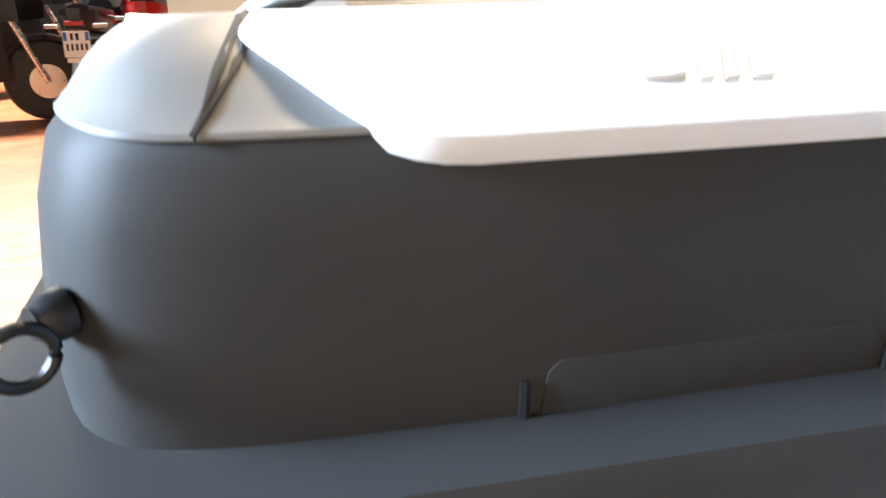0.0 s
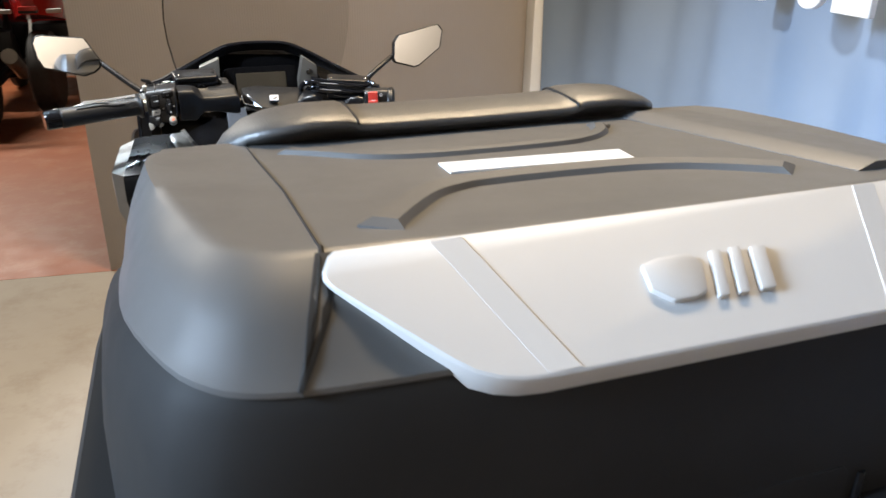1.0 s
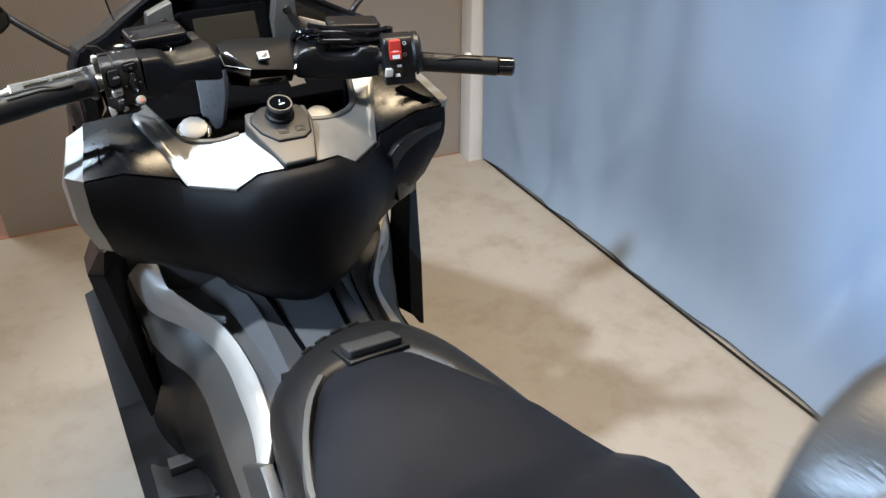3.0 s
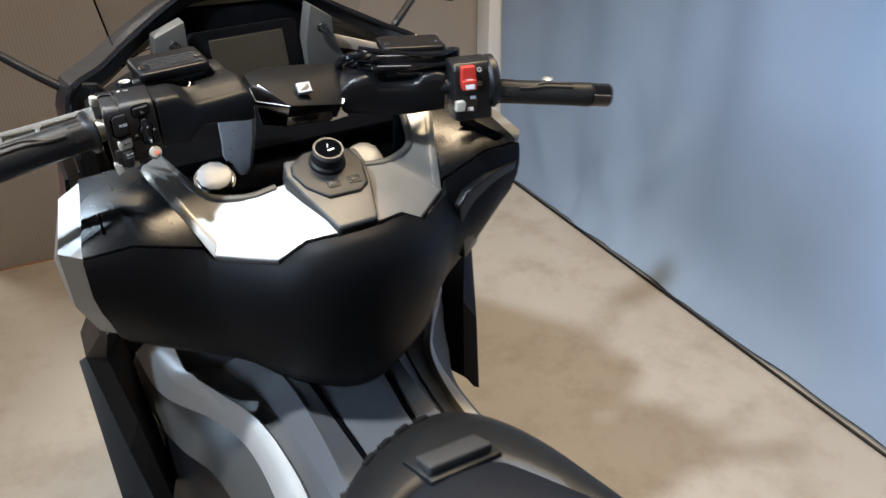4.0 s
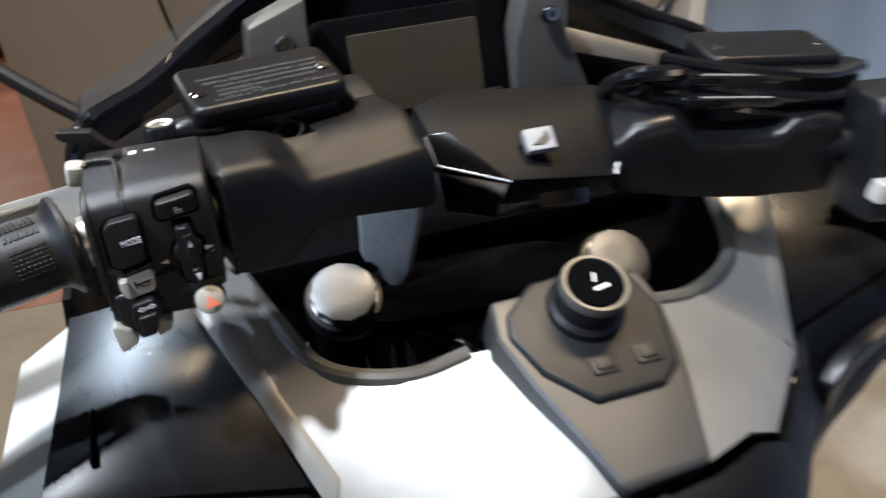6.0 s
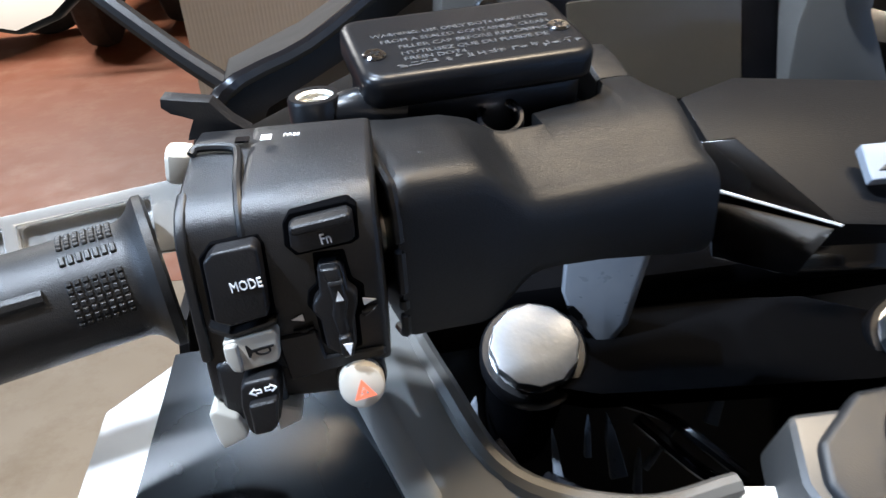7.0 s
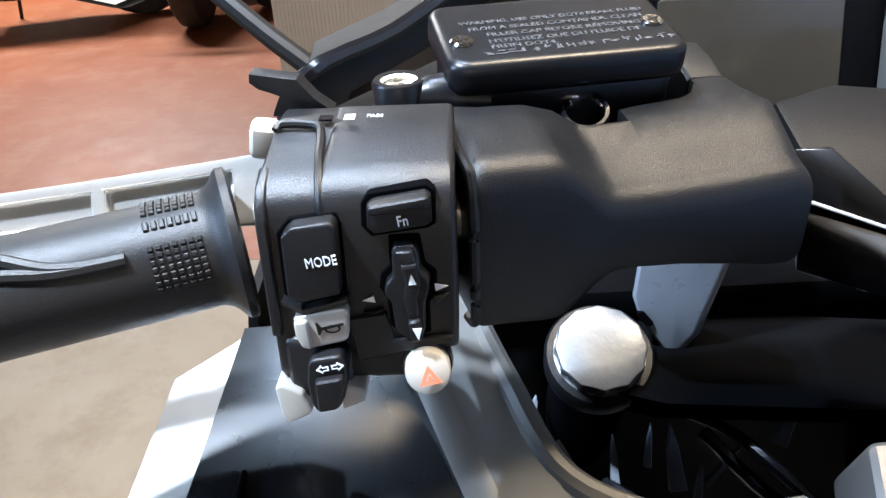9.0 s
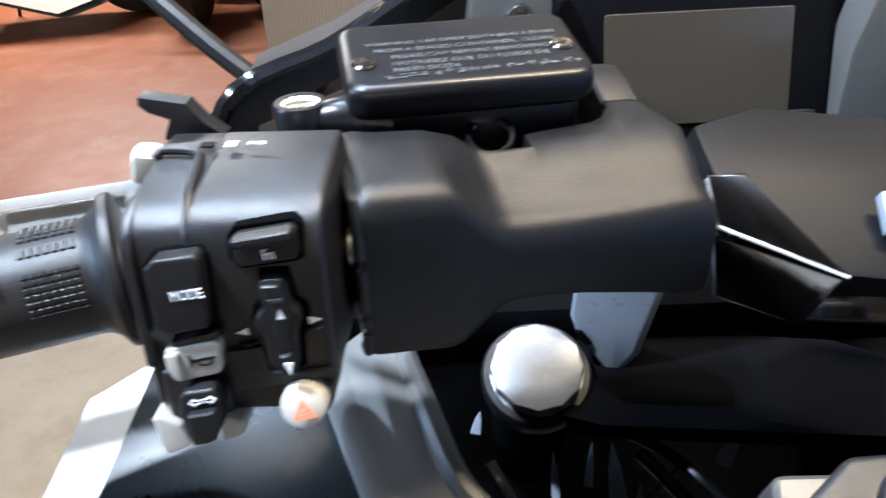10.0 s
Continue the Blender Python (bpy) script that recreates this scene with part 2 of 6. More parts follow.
def sheet(rows, thick, subdiv=0):
    """A skin through a grid of points, given a thickness inward, rounded by subdivision."""
    bm = loft(rows, caps=False, closed=False)
    if subdiv:
        bmesh.ops.subdivide_edges(bm, edges=bm.edges, cuts=subdiv, use_grid_fill=True, smooth=0.6)
    bmesh.ops.solidify(bm, geom=bm.faces, thickness=thick)
    bmesh.ops.recalc_face_normals(bm, faces=bm.faces)
    return bm


def slab(points, inward, bevel=0.003, seg=2):
    """A panel through corner points, thickened along the vector inward, with rounded edges."""
    n = len(points)
    pts = [Vector(p) for p in points]
    mid = sum(pts, Vector()) / n
    v = Vector(inward)
    vs = pts + [mid] + [p + v for p in pts] + [mid + v]
    fs = []
    for i in range(n):
        j = (i + 1) % n
        fs += [(i, j, n), (n + 1 + j, n + 1 + i, 2 * n + 1), (j, i, n + 1 + i, n + 1 + j)]
    bm = mesh_of(vs, fs)
    rim = [e for e in bm.edges if len(e.link_faces) == 2 and e.calc_face_angle(0) > radians(50)]
    if bevel:
        bmesh.ops.bevel(bm, geom=rim, offset=bevel, segments=seg, profile=0.6, affect="EDGES", clamp_overlap=True)
    return bm


def ring_about(p, axis, r, n=16, squash=1.0, up=Vector((0, 0, 1))):
    a = Vector(axis).normalized()
    u = a.cross(up)
    u = (u if u.length > 1e-4 else a.cross(Vector((1, 0, 0)))).normalized()
    v = a.cross(u)
    return [Vector(p) + u * (r * math.cos(2 * math.pi * i / n)) + v * (r * squash * math.sin(2 * math.pi * i / n)) for i in range(n)]


def turned(p0, p1, profile, n=24):
    """A lathe shape: profile is (distance from p0 towards p1, radius) pairs."""
    p0, a = Vector(p0), (Vector(p1) - Vector(p0)).normalized()
    return loft([ring_about(p0 + a * d, a, r, n) for d, r in profile])


def tube(points, r, n=10, r1=None):
    pts = [Vector(p) for p in points]
    rings = []
    for i, p in enumerate(pts):
        a = (pts[min(i + 1, len(pts) - 1)] - pts[max(i - 1, 0)])
        f = i / max(1, len(pts) - 1)
        rings.append(ring_about(p, a, r + ((r1 if r1 is not None else r) - r) * f, n))
    return loft(rings)


def smooth_path(points, k=6):
    """A Catmull-Rom curve through the points."""
    p = [Vector(q) for q in points]
    p = [p[0] * 2 - p[1]] + p + [p[-1] * 2 - p[-2]]
    out = []
    for i in range(1, len(p) - 2):
        for s in range(k):
            t = s / k
            out.append(0.5 * ((2 * p[i]) + (p[i + 1] - p[i - 1]) * t + (2 * p[i - 1] - 5 * p[i] + 4 * p[i + 1] - p[i + 2]) * t * t + (3 * p[i] - p[i - 1] - 3 * p[i + 1] + p[i + 2]) * t ** 3))
    return out + [p[-2]]


def round_rect(w, h, r, k=4):
    out = []
    for cx, cy, a in ((w / 2 - r, h / 2 - r, 0), (-w / 2 + r, h / 2 - r, 90), (-w / 2 + r, -h / 2 + r, 180), (w / 2 - r, -h / 2 + r, 270)):
        out += [(cx + r * math.cos(radians(a + 90 * i / k)), cy + r * math.sin(radians(a + 90 * i / k))) for i in range(k + 1)]
    return out


def joined(*bms):
    out = bmesh.new()
    for b in bms:
        me = bpy.data.meshes.new("tmp")
        b.to_mesh(me)
        b.free()
        out.from_mesh(me)
        bpy.data.meshes.remove(me)
    return out


def frame_like(origin, ex, ey):
    ey = Vector(ey).normalized()
    ex = (Vector(ex) - ey * Vector(ex).dot(ey)).normalized()
    m = Matrix((ex, ey, ex.cross(ey))).transposed().to_4x4()
    m.translation = origin
    return m

# the hall
def wall_slab(name, x0, x1, y0, y1, z0, z1, mat, label, category="wall"):
    ob = part(name, block(x1 - x0, y1 - y0, z1 - z0, pose((x0 + x1) / 2, (y0 + y1) / 2, (z0 + z1) / 2), 0.002), mat)
    return tagged(ob, label, category, kind="structure")


wall_slab("floor", -7, 6, -6, 3.3, -0.2, 0, CONCRETE, "worn grey concrete floor with faint stains", "floor")
wall_slab("floor_red", -7, 6, 3.3, 14, -0.2, 0.001, REDFLOOR, "scuffed brick-red painted concrete floor", "floor")
wall_slab("ceiling", -7, 6, -6, 14, 4.0, 4.2, SHED, "dark hall ceiling", "ceiling")
wall_slab("wall_south", -7, 6, -6.2, -6, -0.2, 4.0, HALL, "plain pale plastered hall wall")
wall_slab("wall_north", -7, 6, 14, 14.2, -0.2, 4.0, SHED, "dark hall wall far behind")
wall_slab("wall_west", -7.2, -7, -6, 14, -0.2, 4.0, SHED, "dark sheeted hall wall")
wall_slab("wall_east", 6, 6.2, -6, 14, -0.2, 4.0, SHED, "dark sheeted hall wall")
wall_slab("wall_panel", -0.71, 1.24, 3.305, 3.36, 0.0, 2.6, WALLP, "grey-brown satin partition panel behind the scooter")
wall_slab("post", 1.20, 1.27, 3.20, 3.30, 0.0, 2.6, POST, "white painted upright post beside the blue curtain", "post")


def curtain():
    rng = random.Random(4)
    pulls = [(rng.uniform(-1.5, 3.0), rng.uniform(0.08, 0.45), rng.uniform(-0.7, 0.7), rng.choice((-1, 1)) * rng.uniform(0.025, 0.055)) for i in range(34)]
    rows = []
    n, k = 240, 40
    for j in range(k + 1):
        z = 0.012 + 2.6 * j / k
        row = []
        for i in range(n + 1):
            t = i / n
            y = 3.19 - 5.2 * t
            x = 1.275 + 0.07 * (3.19 - y)
            fold = 0.026 * math.sin(9 * y + 1.2 * math.sin(2.1 * y)) + 0.014 * math.sin(23 * y + 0.5 * z) + 0.012 * math.sin(5 * y + 1.1 * z)
            lean = 0.10 * (1 - math.exp(-z / 0.10)) * min(1, max(0, (3.15 - y) / 0.7))
            for y0, z0, slant, a in pulls:
                u = y - y0 - slant * (z - z0)
                fold += a * math.exp(-(u / 0.035) ** 2 - ((z - z0) / 0.16) ** 2)
            row.append((x + lean + fold * (0.22 + 0.78 * min(1, z / 1.5) ** 1.3), y, z))
        rows.append(row)
    return sheet(rows, 0.004)


hanging = tagged(part("curtain", curtain(), CURTAIN, smooth=60), "light blue hanging fabric curtain with soft vertical folds", "curtain", kind="structure")
part("hem", tube([(1.272 + 0.07 * (3.19 - y), y, 0.006) for y in (3.19, 2.5, 1.8, 1.0, 0.0, -1.0, -2.0)], 0.0045, 8), BLACK, hanging, "dark weighted hem")

# what stands and hangs farther off in the hall
wall_slab("wall_low", -1.95, 1.3, 7.7, 7.85, 0.0, 2.4, HALL, "pale beige partition wall far behind")


def sign_shapes():
    """White raised shapes high on the curtain; only their lower ends are in view."""
    def pl(y, z):
        return (1.275 + 0.07 * (3.19 - y) - 0.028, y, z)
    for y0, y1, z0, kind in ((1.86, 1.79, 1.315, 0), (1.68, 1.58, 1.315, 1), (1.55, 1.43, 1.318, 2), (1.365, 1.25, 1.325, 2), (1.17, 1.05, 1.33, 1)):
        c = pl((y0 + y1) / 2, z0 + 0.09)
        w = y0 - y1
        o = round_rect(w, 0.18, w * (0.49 if kind == 1 else 0.25 if kind == 0 else 0.04), 5)
        M = frame_like(Vector(c), Vector((0.07, -1, 0)), Vector((0, 0, 1)))
        ob = part("sign_shape", prism(o, 0.012, M, 0.002, 1, -0.008), WHITE)
        tagged(ob, "white raised sign shape mounted on the blue curtain", "sign", "sign shapes on the curtain")


def motorcycle(name, m, paint, label, plate=False):
    """A parked motorcycle: wheels with spokes, frame and engine, tank, seat, tail, fork, bars, exhaust."""
    root = thing(name, m, label, "motorcycle", "motorcycles parked along the hall")

    def P(*pts):
        return [m @ Vector(p) for p in pts]
    ax = m.to_3x3() @ Vector((1, 0, 0))
    for y, w in ((0.72, 0.055), (-0.70, 0.085)):
        r = 0.31
        c = m @ Vector((0, y, r))
        tyre = part("tyre", loft([ring_about(c + ax * x, ax, q, 40) for x, q in ((-w, r * 0.74), (-w, r * 0.84), (-w * 0.75, r * 0.95), (0, r), (w * 0.75, r * 0.95), (w, r * 0.84), (w, r * 0.74))]), TYRE, root, "black road tyre")
        part("rim", loft([ring_about(c + ax * x, ax, q, 40) for x, q in ((-w * 0.8, r * 0.76), (-w * 0.8, r * 0.66), (w * 0.8, r * 0.66), (w * 0.8, r * 0.76))], caps=False), ALU, tyre, "bright wheel rim")
        for i in range(10):
            a = 2 * math.pi * i / 10
            d = m.to_3x3() @ Vector((0, math.cos(a), math.sin(a)))
            part("spoke", tube([c + d * 0.05, c + d * r * 0.7], 0.008, 6), ALU, tyre)
        part("hub", turned(c - ax * 0.06, c + ax * 0.06, [(0, 0.035), (0.03, 0.06), (0.09, 0.06), (0.12, 0.035)], 20), STEEL, tyre)
        part("brake_disc", turned(c + ax * 0.065, c + ax * 0.07, [(0, 0.13), (0.004, 0.13)], 30), STEEL, tyre)
    part("engine", block(0.34, 0.46, 0.36, m @ pose(0, 0.05, 0.42), 0.05), BLACK, root)
    part("tank", loft([[m @ Vector((x * w, y, z0 + z * h)) for x, z in ((-1, 0), (-1.05, 0.5), (-0.6, 1), (0, 1.1), (0.6, 1), (1.05, 0.5), (1, 0))] for y, w, z0, h in ((-0.12, 0.09, 0.78, 0.12), (0.05, 0.16, 0.76, 0.24), (0.3, 0.16, 0.76, 0.28), (0.45, 0.08, 0.80, 0.18))]), paint, root)
    part("seat", loft([[m @ Vector((x * w, y, z + q)) for x, q in ((-1, -0.06), (-0.9, 0), (0, 0.02), (0.9, 0), (1, -0.06))] for y, w, z in ((-0.12, 0.10, 0.80), (-0.3, 0.15, 0.80), (-0.55, 0.14, 0.86), (-0.8, 0.08, 0.90))]), SEAT, root)
    part("tail", loft([[m @ Vector((x * w, y, z + q)) for x, q in ((-1, -0.12), (-1.1, 0.02), (1.1, 0.02), (1, -0.12))] for y, w, z in ((-0.3, 0.15, 0.76), (-0.6, 0.17, 0.80), (-0.86, 0.10, 0.86), (-0.95, 0.04, 0.88))]), paint, root)
    part("side_cowl", loft([[m @ Vector((x, y, z)) for x, z in ((-w, 0.35), (-w - 0.03, 0.6), (-w, 0.82), (w, 0.82), (w + 0.03, 0.6), (w, 0.35))] for y, w in ((-0.1, 0.14), (0.2, 0.20), (0.48, 0.16))]), paint, root)
    part("front_cowl", loft([[m @ Vector((x, y, z)) for x, z in ((-w, 0.78), (-w, 1.0), (-w * 0.6, 1.18), (w * 0.6, 1.18), (w, 1.0), (w, 0.78))] for y, w in ((0.42, 0.17), (0.6, 0.2), (0.78, 0.08))]), paint, root)
    for s in (-1, 1):
        part("fork", tube(P((s * 0.1, 0.72, 0.31), (s * 0.1, 0.48, 0.95)), 0.024, 10), ALU, root)
        part("handlebar", tube(smooth_path(P((0, 0.45, 1.0), (s * 0.2, 0.42, 1.04), (s * 0.36, 0.34, 1.02))), 0.014, 8), BLACK, root)
        part("mirror", block(0.13, 0.03, 0.08, m @ pose(s * 0.36, 0.45, 1.22, 0, 0, s * 10), 0.02), BLACK, root)
        part("rear_indicator", block(0.10, 0.03, 0.03, m @ pose(s * 0.16, -0.93, 0.78, 0, 0, s * 12), 0.012), PLATE, root, "pale rear indicator")
    part("exhaust", tube(smooth_path(P((0.12, 0.25, 0.3), (0.16, 0.0, 0.25), (0.2, -0.3, 0.34), (0.22, -0.68, 0.5))), 0.04, 12, 0.055), STEEL, root, "bare metal exhaust")
    part("swing_arm", block(0.05, 0.5, 0.06, m @ pose(0.12, -0.48, 0.33), 0.015), SATIN, root)
    part("side_stand", tube(P((-0.12, 0.0, 0.3), (-0.26, -0.06, 0.008)), 0.012, 8), BLACK, root)
    part("front_mudguard", loft([[m @ Vector((x, 0.72 + 0.35 * math.cos(a), 0.31 + 0.35 * math.sin(a))) for x in (-0.075, 0, 0.075)] for a in [radians(30 + 12 * i) for i in range(11)]], caps=False, closed=False), paint, root)
    part("rear_light", block(0.12, 0.03, 0.035, m @ pose(0, -0.965, 0.80), 0.01), RED, root, "red rear light")
    part("plate_bracket", block(0.12, 0.10, 0.02, m @ pose(0, -0.93, 0.78), 0.005), BLACK, root)
    if plate:
        M = frame_like(m @ Vector((0, -0.985, 0.665)), m.to_3x3() @ Vector((1, 0, 0)), m.to_3x3() @ Vector((0, 0.15, 1)))
        pl = part("number_plate", prism(round_rect(0.177, 0.177, 0.01), 0.002, M, 0.0006, 1, -0.004), WHITE, root, "white number plate with blue side bands")
        for sx in (-1, 1):
            part("blue_band", block(0.024, 0.058, 0.001, M @ pose(sx * 0.072, 0.052, 0.0024)), BLUE, pl, smooth=0)
        for u, v, w in ((-0.028, 0.05, 0.026), (0.008, 0.05, 0.03), (-0.062, -0.02, 0.022), (-0.031, -0.02, 0.022), (0.0, -0.02, 0.022), (0.031, -0.02, 0.022), (0.062, -0.02, 0.022)):
            part("print_bar", block(w * 0.7, 0.045, 0.001, M @ pose(u, v, 0.0024)), BLACK, pl, smooth=0)
        part("plate_foot", block(0.15, 0.03, 0.006, M @ pose(0, -0.108, 0), 0.002), WHITE, pl)
    return root


sign_shapes()
BLUE = mottled("plate_blue", (0.02, 0.12, 0.5), (0.03, 0.14, 0.55), 0.5, scale=30)
motorcycle("motorcycle", pose(-1.93, 6.62, 0, 0, 0, 4), NAVY, "dark blue-black motorcycle seen from its rear wheel", True)
motorcycle("motorcycle", pose(-1.55, 7.05, 0, 0, 0, 2), REDPAINT, "red faired motorcycle parked on the red floor")
dark = motorcycle("motorcycle", pose(-3.0, 6.0, 0, 0, 0, -68), BLACK, "black motorcycle parked in the row")
for k in range(1, 3):
    copy_thing(dark, pose(-3.0 - 0.16 * k, 6.0 + 1.18 * k, 0, 0, 0, -68))

# the scooter's own axes: x to its right, y ahead, about 6 degrees off the hall's
BK = pose(0.025, 1.45, 0, 0, 0, 6)
CX = -0.012
SLOPE = 0.12


def case_ring(z, half_x, y0, y1, r, tilt=0.0, narrow=0.0, k=7):
    return [BK @ Vector((CX + x * (1 - narrow * (y + (y1 - y0) / 2)), (y0 + y1) / 2 + y, z - tilt * ((y0 + y1) / 2 + y + 1.31))) for x, y in round_rect(2 * half_x, y1 - y0, r, k)]


def lid_z(y, lift=0.0):
    return 1.447 - SLOPE * (y + 1.31) + lift


def strip(path, w, h):
    """A low raised band with sloping flanks along a path on the lid."""
    pts = [Vector(p) for p in path]
    rings = []
    for i, p in enumerate(pts):
        a = (pts[min(i + 1, len(pts) - 1)] - pts[max(i - 1, 0)]).normalized()
        s = a.cross(Vector((0, 0, 1))).normalized()
        u = s.cross(a)
        h1, h = h, h * (0.15 if i in (0, len(pts) - 1) else 1)
        rings.append([p + s * x + u * y for x, y in ((-w / 2, -0.002), (-w / 2 + 1.6 * h, h), (w / 2 - 1.6 * h, h), (w / 2, -0.002))])
        h = h1
    return loft([[BK @ q for q in r] for r in rings])


def cap_ring(pts):
    """A closed ring from its western half, mirrored about the case's middle."""
    half = smooth_path(pts, 3)
    return [BK @ Vector((p.x, p.y, p.z)) for p in half] + [BK @ Vector((2 * CX - p.x, p.y, p.z)) for p in reversed(half[1:-1])]


CAP_LOW = [(CX, -1.362, 1.4188), (-0.100, -1.3615, 1.4188), (-0.150, -1.3598, 1.4188), (-0.180, -1.3560, 1.4188), (-0.1966, -1.348, 1.4195), (-0.2095, -1.330, 1.4200), (-0.2235, -1.280, 1.4140), (-0.2290, -1.213, 1.398),
           (-0.2310, -1.146, 1.376), (-0.2290, -1.092, 1.357), (-0.217, -1.068, 1.350), (-0.190, -1.060, 1.348), (CX, -1.058, 1.348)]
CAP_TOP = [(CX, -1.320), (-0.100, -1.319), (-0.150, -1.3165), (-0.168, -1.3140), (-0.182, -1.306), (-0.191, -1.286), (-0.1985, -1.2455), (-0.2075, -1.195), (-0.2125, -1.150), (-0.2140, -1.106), (-0.206, -1.084), (-0.185, -1.075), (CX, -1.073)]


def cap_between(f, bulge, drop=0.0):
    out = []
    for i, ((x0, y0, z0), (x1, y1)) in enumerate(zip(CAP_LOW, CAP_TOP)):
        z1 = lid_z(y1)
        e = Vector((x1 - x0, y1 - y0, z1 - z0)).normalized()
        h = Vector((e.x, e.y, 0))
        n = Vector((-h.x, -h.y, 0)).normalized() * e.z + Vector((0, 0, 1)) * h.length
        k = bulge * min(1, max(0.0, i - 1) / 2)
        out.append((x0 + (x1 - x0) * f + n.x * k, y0 + (y1 - y0) * f + n.y * k, z0 + (z1 - z0) * f + n.z * k - drop))
    return out


def shrunk(pts, k, dz):
    return [(CX + (x - CX) * k, -1.2 + (y + 1.2) * k, z + dz) for x, y, z in pts]


def inset_flat(k, dz):
    return [(CX + (x - CX) * k, -1.2 + (y + 1.2) * k, lid_z(-1.2 + (y + 1.2) * k, dz)) for x, y in CAP_TOP]


def top_case():
    root = thing("top_case", BK @ pose(CX, -1.22, 1.14), "dark grey motorcycle top case with pearl white rear plate", "top case")
    shell = loft([case_ring(1.14, 0.17, -1.33, -1.09, 0.05), case_ring(1.16, 0.185, -1.35, -1.08, 0.05), case_ring(1.274, 0.234, -1.386, -1.055, 0.07, -0.1, 0.5), case_ring(1.280, 0.253, -1.396, -1.07, 0.07, -0.1, 0.25),
                  case_ring(1.308, 0.259, -1.400, -1.07, 0.07, -0.1, 0.25), case_ring(1.321, 0.253, -1.395, -1.072, 0.07, -0.1, 0.25), case_ring(1.323, 0.217, -1.368, -1.08, 0.065, -0.1, 0.3)])
    low = part("lower_shell", shell, CASE, root, "dark grained lower shell with a projecting rim")
    lowest = cap_between(0, 0)

    def under_cap(k, f):
        return cap_ring([(CX + (x - CX) * k, -1.21 + (y + 1.21) * (1 + 0.6 * (k - 1)), 1.332 + (z - 1.332) * f) for x, y, z in lowest])
    body = loft([under_cap(1.055, -0.6), under_cap(1.070, -0.3), under_cap(1.074, 0.0), under_cap(1.070, 0.30), under_cap(1.052, 0.65), under_cap(1.022, 0.90), cap_ring(shrunk(lowest, 0.999, -0.002)), cap_ring(shrunk(lowest, 0.985, 0.002))])
    lid = part("lid", body, CASE, root, "dark grained case lid", smooth=50)
    cap = loft([cap_ring(shrunk(lowest, 0.99, -0.003)), cap_ring(shrunk(lowest, 1.0035, -0.001)), cap_ring(shrunk(lowest, 1.002, 0.001)), cap_ring(cap_between(0.15, 0.0016)), cap_ring(cap_between(0.4, 0.0042)), cap_ring(cap_between(0.62, 0.0044)), cap_ring(cap_between(0.80, 0.0030)),
                cap_ring(cap_between(0.93, 0.0012)), cap_ring(inset_flat(1.0, 0.0)), cap_ring(inset_flat(0.975, 0.0003)), cap_ring(inset_flat(0.94, 0.0)), cap_ring(inset_flat(0.6, 0.0))])
    part("lid_cap", cap, CASELID, lid, "smooth grey painted lid top", smooth=32)
    # long seams between the middle of the lid and its shoulders, running down the back as grooves
    part("lid_seam", tube([BK @ Vector((x, y, lid_z(y, 0.0001))) for x, y in ((-0.1567, -1.08), (-0.1555, -1.14), (-0.1525, -1.22), (-0.1535, -1.312))], 0.0006, 6), CASE, lid)
    part("lid_seam", tube(smooth_path([BK @ Vector(p) for p in ((-0.1530, -1.312, 1.4470), (-0.1545, -1.3190, 1.4466), (-0.1610, -1.3400, 1.4345), (-0.1705, -1.3590, 1.4195))]), 0.0012, 8, 0.0008), CASE, lid)
    part("lid_groove", slab([BK @ Vector(p) for p in ((-0.1562, -1.3182, 1.4482), (-0.1478, -1.3190, 1.4480), (-0.1560, -1.3410, 1.4352), (-0.1702, -1.3612, 1.4190), (-0.1640, -1.3420, 1.4352))], BK.to_3x3() @ Vector((0, 0.002, -0.002)), 0.0003, 1), CASE, lid, "dark tapering groove in the lid corner", smooth=80)
    part("lid_step", loft([[BK @ Vector((x + dx, y, lid_z(y, h))) for dx, h in ((-0.007, -0.002), (-0.006, 0.0004), (0.003, 0.0042), (0.014, 0.0040), (0.055, 0.0002), (0.056, -0.002))] for x, y in ((0.104, -1.085), (0.107, -1.16), (0.110, -1.25), (0.112, -1.300))]), CASELID, lid, smooth=25)
    # embossed bands
    def on_lid(*pts):
        return [(x, y, lid_z(y)) for x, y in pts]
    part("embossed_band", strip(smooth_path(on_lid((-0.127, -1.299), (-0.113, -1.279), (-0.096, -1.258), (-0.080, -1.2475), (-0.057, -1.2425), (0.0, -1.2440), (0.033, -1.2510), (0.058, -1.266), (0.080, -1.287))), 0.021, 0.0034), CASELID, lid, smooth=20)
    part("embossed_band", strip(smooth_path(on_lid((-0.139, -1.122), (-0.117, -1.142), (-0.094, -1.162), (-0.070, -1.1705), (-0.040, -1.1735), (0.010, -1.1730), (0.036, -1.166), (0.056, -1.148), (0.068, -1.124))), 0.015, 0.0028), CASELID, lid, smooth=20)
    part("fin", joined(*[block(0.0016, 0.018, 0.0020, BK @ pose(0.046 + 0.0030 * i, -1.158 + 0.0028 * i, lid_z(-1.156 + 0.0028 * i), 0, 0, -38)) for i in range(8)]), CASE, lid)
    part("sticker", slab([BK @ Vector((x, y, lid_z(y, 0.0011))) for x, y in ((-0.068, -1.196), (0.034, -1.206), (0.029, -1.229), (-0.070, -1.2195))], (0, 0, -0.002), 0), STICKER, lid, "blank white sticker strip", smooth=0)
    # pearl plate, thicker towards its lower lip, with creases and a raised plain emblem
    B3 = BK.to_3x3()
    P = frame_like(BK @ Vector((CX, -1.375, 1.419)), B3 @ Vector((1, 0, 0)), B3 @ Vector((0, 0.0565, 0.0315)))
